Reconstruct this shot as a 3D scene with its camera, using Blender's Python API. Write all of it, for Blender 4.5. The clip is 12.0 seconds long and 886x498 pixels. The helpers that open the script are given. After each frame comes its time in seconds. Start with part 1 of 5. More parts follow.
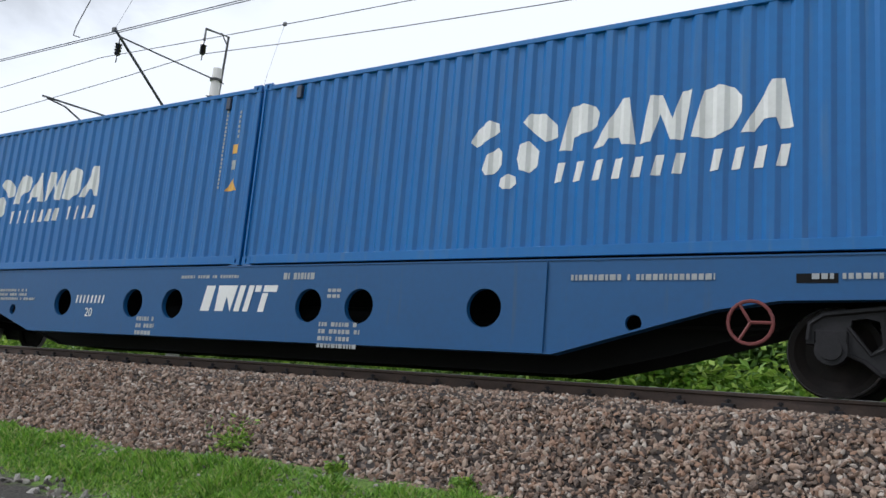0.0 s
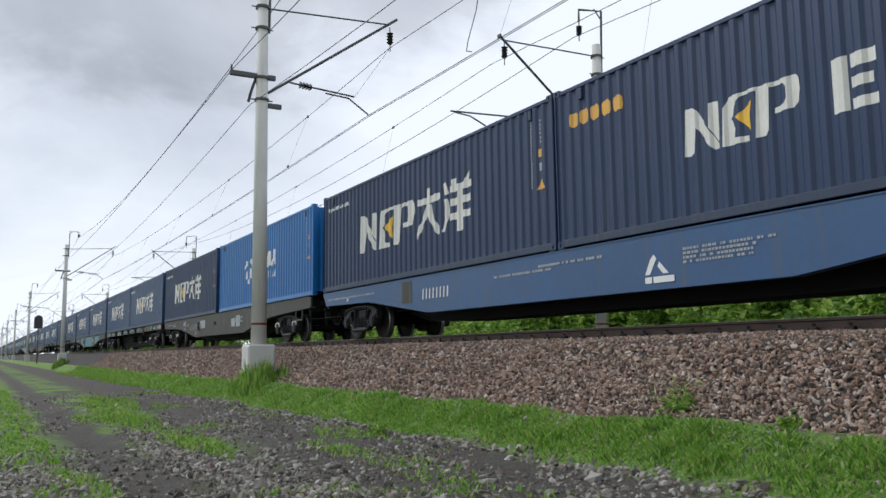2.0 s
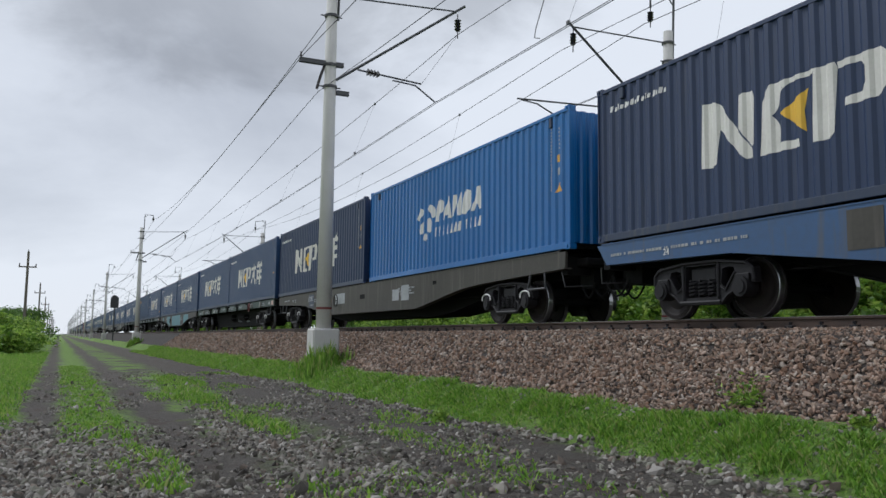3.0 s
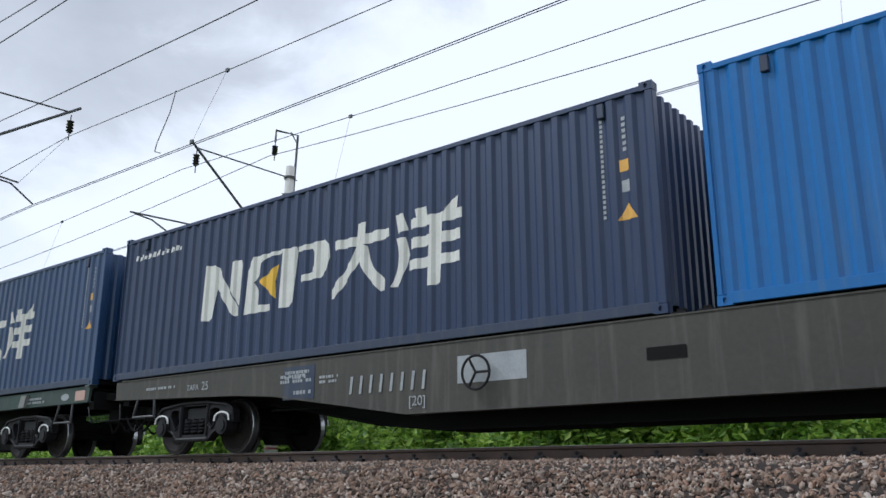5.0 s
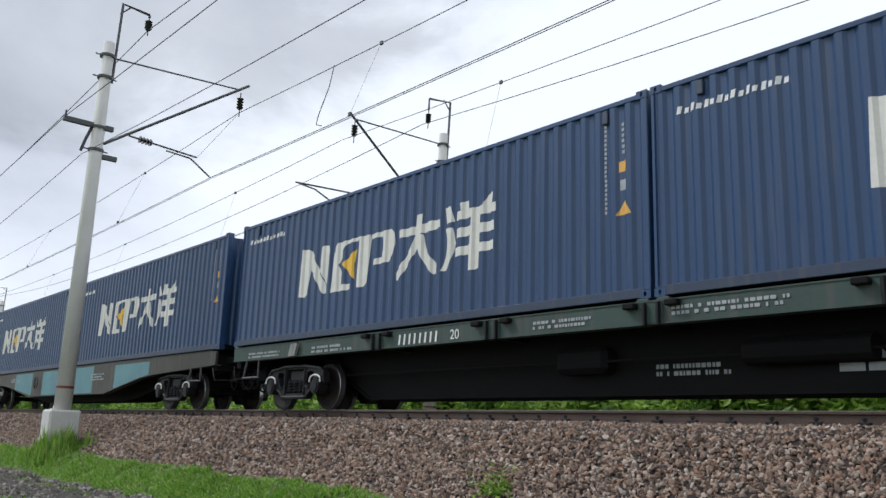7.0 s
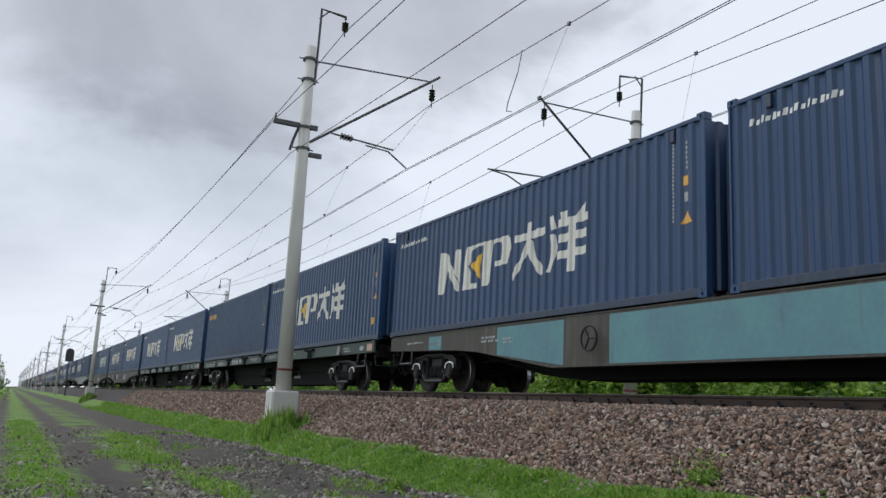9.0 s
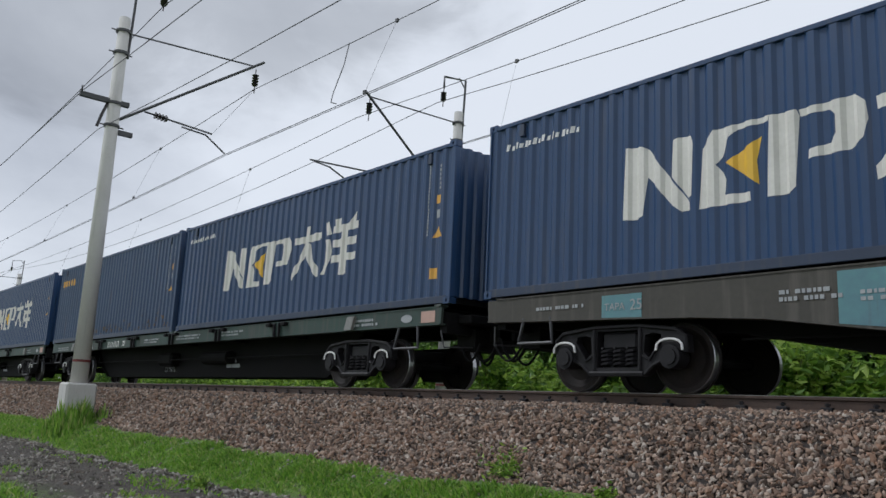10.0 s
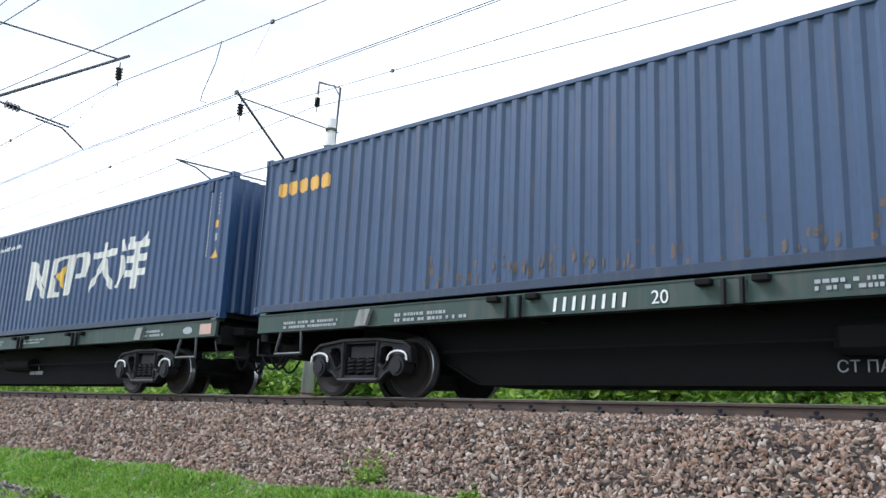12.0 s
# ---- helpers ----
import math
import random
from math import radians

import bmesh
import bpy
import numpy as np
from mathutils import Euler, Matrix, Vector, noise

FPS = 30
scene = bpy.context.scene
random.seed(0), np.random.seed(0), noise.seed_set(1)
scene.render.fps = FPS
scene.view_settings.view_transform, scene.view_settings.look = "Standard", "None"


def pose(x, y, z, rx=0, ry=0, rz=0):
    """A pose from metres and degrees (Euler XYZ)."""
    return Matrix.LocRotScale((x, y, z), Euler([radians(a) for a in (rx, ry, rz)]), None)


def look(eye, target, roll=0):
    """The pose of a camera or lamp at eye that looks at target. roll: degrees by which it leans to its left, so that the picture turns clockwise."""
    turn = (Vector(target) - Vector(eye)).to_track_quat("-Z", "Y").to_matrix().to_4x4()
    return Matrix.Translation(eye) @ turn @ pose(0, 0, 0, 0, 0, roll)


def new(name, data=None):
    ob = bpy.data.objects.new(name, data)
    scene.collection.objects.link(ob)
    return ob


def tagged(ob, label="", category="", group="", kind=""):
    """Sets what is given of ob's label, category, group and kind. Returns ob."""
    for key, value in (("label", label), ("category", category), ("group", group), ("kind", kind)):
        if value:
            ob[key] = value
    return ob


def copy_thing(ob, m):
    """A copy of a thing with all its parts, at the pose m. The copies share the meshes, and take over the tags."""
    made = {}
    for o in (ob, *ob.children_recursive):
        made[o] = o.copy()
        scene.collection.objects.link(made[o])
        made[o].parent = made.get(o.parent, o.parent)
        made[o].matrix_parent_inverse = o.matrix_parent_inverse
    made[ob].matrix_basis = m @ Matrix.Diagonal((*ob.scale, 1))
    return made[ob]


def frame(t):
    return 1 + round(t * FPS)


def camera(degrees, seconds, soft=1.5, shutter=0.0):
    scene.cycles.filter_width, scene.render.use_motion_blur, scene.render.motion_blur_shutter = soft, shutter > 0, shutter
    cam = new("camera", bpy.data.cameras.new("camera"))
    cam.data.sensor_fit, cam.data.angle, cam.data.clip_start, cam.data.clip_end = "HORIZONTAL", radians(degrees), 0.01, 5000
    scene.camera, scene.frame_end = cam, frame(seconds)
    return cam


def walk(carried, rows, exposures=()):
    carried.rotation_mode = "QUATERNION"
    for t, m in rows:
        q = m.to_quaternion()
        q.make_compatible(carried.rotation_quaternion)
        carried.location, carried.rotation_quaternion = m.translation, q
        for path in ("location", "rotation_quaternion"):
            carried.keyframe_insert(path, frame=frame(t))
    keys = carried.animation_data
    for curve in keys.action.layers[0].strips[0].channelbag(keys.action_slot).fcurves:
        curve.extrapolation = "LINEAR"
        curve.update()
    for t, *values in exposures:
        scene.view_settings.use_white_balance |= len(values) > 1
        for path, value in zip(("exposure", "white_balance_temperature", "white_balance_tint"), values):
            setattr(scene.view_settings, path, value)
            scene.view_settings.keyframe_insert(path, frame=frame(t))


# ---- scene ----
# The track runs along x; the train comes from -x and moves towards +x.
# ---- camera: held in the hand on one spot, turned ----
cam = camera(56.2, 12.0, soft=1.5)
EYE = 1.4
TURNS = [  # seconds, yaw, pitch, roll, sway of the hand in metres
    (0, 32.16, 10.39, -4.82, -0.11, 0.21, 0.01),
    (0.5, 41.28, 8.38, -4.40, 0.02, 0.01, -0.00),
    (1, 52.50, 8.10, -1.56, 0.03, -0.03, 0.01),
    (1.5, 58.12, 8.31, -0.10, 0.05, -0.01, 0.03),
    (2, 60.97, 6.97, 0.80, 0.03, -0.01, 0.01),
    (2.5, 64.47, 4.92, -0.06, 0.04, -0.02, 0.02),
    (3, 65.28, 6.16, -0.66, 0.02, 0.01, 0.00),
    (3.5, 60.76, 9.63, -1.28, -0.01, 0.06, 0.00),
    (3.7, 57.00, 11.62, -1.54, -0.01, 0.07, 0.01),
    (5.3, 37.34, 14.84, 0.38, -0.26, 0.28, 0.03),
    (5.5, 37.07, 14.68, 0.52, -0.30, 0.31, 0.04),
    (6, 37.46, 14.72, -0.30, -0.34, 0.26, 0.07),
    (6.5, 44.05, 13.46, -0.87, -0.29, 0.10, -0.04),
    (7, 49.33, 12.47, -1.85, 0.04, 0.08, -0.01),
    (7.5, 53.27, 11.90, -2.78, 0.05, 0.00, -0.01),
    (7.7, 55.32, 11.45, -2.78, 0.04, 0.02, -0.00),
    (9.3, 62.92, 10.85, -2.73, 0.07, 0.01, -0.01),
    (9.5, 60.94, 10.85, -2.76, 0.07, -0.00, -0.01),
    (10, 50.14, 10.90, -2.68, 0.06, 0.08, 0.03),
    (10.5, 39.43, 11.50, -2.45, 0.05, 0.05, -0.01),
    (11, 38.44, 13.20, -2.36, 0.05, 0.05, -0.03),
    (11.5, 40.98, 12.85, -2.46, 0.05, 0.04, -0.03),
    (12, 40.97, 12.04, -2.52, 0.05, 0.05, -0.04)]
STOPS = [(0, 0.08), (0.5, 0.58), (1.0, 0.1), (1.5, -0.13), (2.0, 0.02), (2.5, 0.05), (3.0, -0.25), (3.5, -0.2), (5.5, 0.13), (6.0, 0.18), (6.5, 0.14), (7.0, 0.1), (7.5, -0.16), (9.5, -0.15), (10.0, -0.28), (10.5, 0.62), (11.0, 0.25), (11.5, 0.22), (12, 0.76)]  # the phone meters the scene as it pans
EXPOSURES = [(t, e, 5600 if 5.4 < t < 6.8 or t > 10.4 else 5880, 10) for t, e in STOPS]
walk(cam, [(t, pose(dx, dy, EYE + dz, 90 + p, r, y)) for t, y, p, r, dx, dy, dz in TURNS], EXPOSURES)

# ---- world and light: overcast day ----
world = bpy.data.worlds.new("overcast_sky")
scene.world = world
world.use_nodes = True
wn, wl = world.node_tree.nodes, world.node_tree.links
wn.clear()


def wnode(kind, **values):
    n = wn.new(kind)
    for key, value in values.items():
        n.inputs[key].default_value = value
    return n


sky = wn.new("ShaderNodeTexSky")
sky.sky_type, sky.sun_disc = "NISHITA", False
sky.sun_elevation, sky.sun_rotation = radians(47), radians(238)
coord = wn.new("ShaderNodeTexCoord")
stretch = wn.new("ShaderNodeMapping")
stretch.inputs["Scale"].default_value = (1.0, 1.0, 1.9)
stretch.inputs["Location"].default_value = (0.35, 0.2, 0.1)
big = wnode("ShaderNodeTexNoise", Scale=1.5, Detail=7.0, Roughness=0.55, Distortion=0.35)
clouds = wn.new("ShaderNodeValToRGB")
clouds.color_ramp.elements[0].position, clouds.color_ramp.elements[0].color = 0.05, (0.36, 0.375, 0.415, 1)
clouds.color_ramp.elements[1].position, clouds.color_ramp.elements[1].color = 0.74, (1.0, 1.0, 1.0, 1)
blue = wn.new("ShaderNodeVectorMath")
blue.operation = "SCALE"
blue.inputs["Scale"].default_value = 0.10
cover = wn.new("ShaderNodeMix")
cover.data_type = "RGBA"
cover.inputs["Factor"].default_value = 0.94
back = wnode("ShaderNodeBackground", Strength=1.0)
out = wn.new("ShaderNodeOutputWorld")
wl.new(coord.outputs["Generated"], stretch.inputs["Vector"])
wl.new(stretch.outputs["Vector"], big.inputs["Vector"])
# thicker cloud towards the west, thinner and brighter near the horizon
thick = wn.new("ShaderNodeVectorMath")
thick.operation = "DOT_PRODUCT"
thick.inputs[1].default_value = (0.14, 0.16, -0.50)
wl.new(coord.outputs["Generated"], thick.inputs[0])
veil = wn.new("ShaderNodeMath")
veil.operation = "MULTIPLY_ADD"
veil.inputs[1].default_value = 1.5
wl.new(big.outputs["Fac"], veil.inputs[0])
wl.new(thick.outputs["Value"], veil.inputs[2])
lift = wn.new("ShaderNodeMath")
lift.operation = "ADD"
lift.inputs[1].default_value = 0.17
wl.new(veil.outputs[0], lift.inputs[0])
wl.new(lift.outputs[0], clouds.inputs["Fac"])
wl.new(sky.outputs["Color"], blue.inputs[0])
wl.new(blue.outputs["Vector"], cover.inputs["A"])
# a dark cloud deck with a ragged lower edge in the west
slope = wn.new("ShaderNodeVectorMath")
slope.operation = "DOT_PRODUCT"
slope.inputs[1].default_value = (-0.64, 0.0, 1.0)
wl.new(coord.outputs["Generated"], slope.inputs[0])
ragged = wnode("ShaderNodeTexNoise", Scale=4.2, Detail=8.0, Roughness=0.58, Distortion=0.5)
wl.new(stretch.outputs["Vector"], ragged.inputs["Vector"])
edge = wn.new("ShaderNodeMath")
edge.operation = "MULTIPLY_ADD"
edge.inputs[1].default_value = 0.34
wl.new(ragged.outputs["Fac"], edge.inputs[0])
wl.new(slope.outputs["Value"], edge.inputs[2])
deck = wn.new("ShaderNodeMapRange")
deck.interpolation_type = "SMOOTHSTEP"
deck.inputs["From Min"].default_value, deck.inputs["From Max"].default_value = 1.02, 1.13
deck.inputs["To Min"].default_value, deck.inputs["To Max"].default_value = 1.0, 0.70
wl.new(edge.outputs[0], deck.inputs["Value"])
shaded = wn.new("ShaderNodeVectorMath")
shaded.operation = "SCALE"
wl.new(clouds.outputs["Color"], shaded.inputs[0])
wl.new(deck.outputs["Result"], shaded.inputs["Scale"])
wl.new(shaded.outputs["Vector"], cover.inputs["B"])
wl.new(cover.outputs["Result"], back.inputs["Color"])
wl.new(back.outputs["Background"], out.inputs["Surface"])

sun = new("sun", bpy.data.lights.new("sun", "SUN"))
sun.data.energy, sun.data.angle, sun.data.color = 2.1, radians(16), (1.0, 0.97, 0.92)
sun.matrix_world = look((0, 0, 60), (48, 30, 0))

# ---- materials ----


def material(name, colour, rough=0.7, metal=0.0, second=None, scale=4.0, grain=60.0, bump=0.2, spread=0.5,
             streak=None, island=None, random_object=0.0, thin=0.0, shine=0.5):
    """Paint, soil or metal: two colours mixed by coarse and fine noise, fine relief, and optional vertical streaks."""
    m = bpy.data.materials.new(name)
    m.use_nodes = True
    n, l = m.node_tree.nodes, m.node_tree.links
    bsdf = n["Principled BSDF"]
    bsdf.inputs["Roughness"].default_value, bsdf.inputs["Metallic"].default_value = rough, metal
    bsdf.inputs["Specular IOR Level"].default_value = shine
    tc = n.new("ShaderNodeTexCoord")
    coarse, fine = n.new("ShaderNodeTexNoise"), n.new("ShaderNodeTexNoise")
    coarse.inputs["Scale"].default_value, coarse.inputs["Detail"].default_value = scale, 6
    fine.inputs["Scale"].default_value, fine.inputs["Detail"].default_value = grain, 4
    for node in (coarse, fine):
        l.new(tc.outputs["Object"], node.inputs["Vector"])
    both = n.new("ShaderNodeMath")
    both.operation = "MULTIPLY_ADD"
    both.inputs[1].default_value = 0.6
    l.new(coarse.outputs["Fac"], both.inputs[0])
    half = n.new("ShaderNodeMath")
    half.operation = "MULTIPLY"
    half.inputs[1].default_value = 0.4
    l.new(fine.outputs["Fac"], half.inputs[0])
    l.new(half.outputs[0], both.inputs[2])
    ramp = n.new("ShaderNodeMapRange")
    ramp.inputs["From Min"].default_value, ramp.inputs["From Max"].default_value = 0.5 - spread * 0.4, 0.5 + spread * 0.4
    l.new(both.outputs[0], ramp.inputs["Value"])
    mix = n.new("ShaderNodeMix")
    mix.data_type = "RGBA"
    second = second or tuple(c * 0.78 for c in colour)
    mix.inputs["A"].default_value, mix.inputs["B"].default_value = (*colour, 1), (*second, 1)
    l.new(ramp.outputs["Result"], mix.inputs["Factor"])
    result = mix.outputs["Result"]
    if island:
        geo = n.new("ShaderNodeNewGeometry")
        pick = n.new("ShaderNodeValToRGB")
        pick.color_ramp.interpolation = "CONSTANT"
        while len(pick.color_ramp.elements) < len(island):
            pick.color_ramp.elements.new(0.5)
        for i, c in enumerate(island):
            pick.color_ramp.elements[i].position, pick.color_ramp.elements[i].color = i / len(island), (*c, 1)
        l.new(geo.outputs["Random Per Island"], pick.inputs["Fac"])
        blend = n.new("ShaderNodeMix")
        blend.data_type, blend.blend_type = "RGBA", "MIX"
        blend.inputs["Factor"].default_value = 0.75
        l.new(result, blend.inputs["A"])
        l.new(pick.outputs["Color"], blend.inputs["B"])
        result = blend.outputs["Result"]
    if streak:
        lay = n.new("ShaderNodeMapping")
        lay.inputs["Scale"].default_value = (5.0, 5.0, 0.35)
        rain = n.new("ShaderNodeTexNoise")
        rain.inputs["Scale"].default_value, rain.inputs["Detail"].default_value = 1.6, 5
        l.new(tc.outputs["Object"], lay.inputs["Vector"])
        l.new(lay.outputs["Vector"], rain.inputs["Vector"])
        cut = n.new("ShaderNodeMapRange")
        cut.inputs["From Min"].default_value, cut.inputs["From Max"].default_value = streak[1], streak[1] + 0.16
        cut.inputs["To Max"].default_value = streak[2]
        l.new(rain.outputs["Fac"], cut.inputs["Value"])
        run = n.new("ShaderNodeMix")
        run.data_type = "RGBA"
        run.inputs["B"].default_value = (*streak[0], 1)
        l.new(result, run.inputs["A"])
        l.new(cut.outputs["Result"], run.inputs["Factor"])
        result = run.outputs["Result"]
    if random_object:
        info = n.new("ShaderNodeObjectInfo")
        vary = n.new("ShaderNodeHueSaturation")
        r = n.new("ShaderNodeMapRange")
        r.inputs["To Min"].default_value, r.inputs["To Max"].default_value = 1 - random_object, 1 + random_object
        l.new(info.outputs["Random"], r.inputs["Value"])
        l.new(r.outputs["Result"], vary.inputs["Value"])
        l.new(result, vary.inputs["Color"])
        result = vary.outputs["Color"]
    l.new(result, bsdf.inputs["Base Color"])
    if thin:  # leaves let light through
        glow, join = n.new("ShaderNodeBsdfTranslucent"), n.new("ShaderNodeMixShader")
        join.inputs["Fac"].default_value = thin
        l.new(result, glow.inputs["Color"])
        l.new(bsdf.outputs["BSDF"], join.inputs[1])
        l.new(glow.outputs["BSDF"], join.inputs[2])
        l.new(join.outputs["Shader"], n["Material Output"].inputs["Surface"])
    if bump:
        relief = n.new("ShaderNodeBump")
        relief.inputs["Strength"].default_value, relief.inputs["Distance"].default_value = bump, 0.02
        l.new(both.outputs[0], relief.inputs["Height"])
        l.new(relief.outputs["Normal"], bsdf.inputs["Normal"])
    return m


GRIME = (0.10, 0.095, 0.09)
RUST = (0.16, 0.075, 0.035)
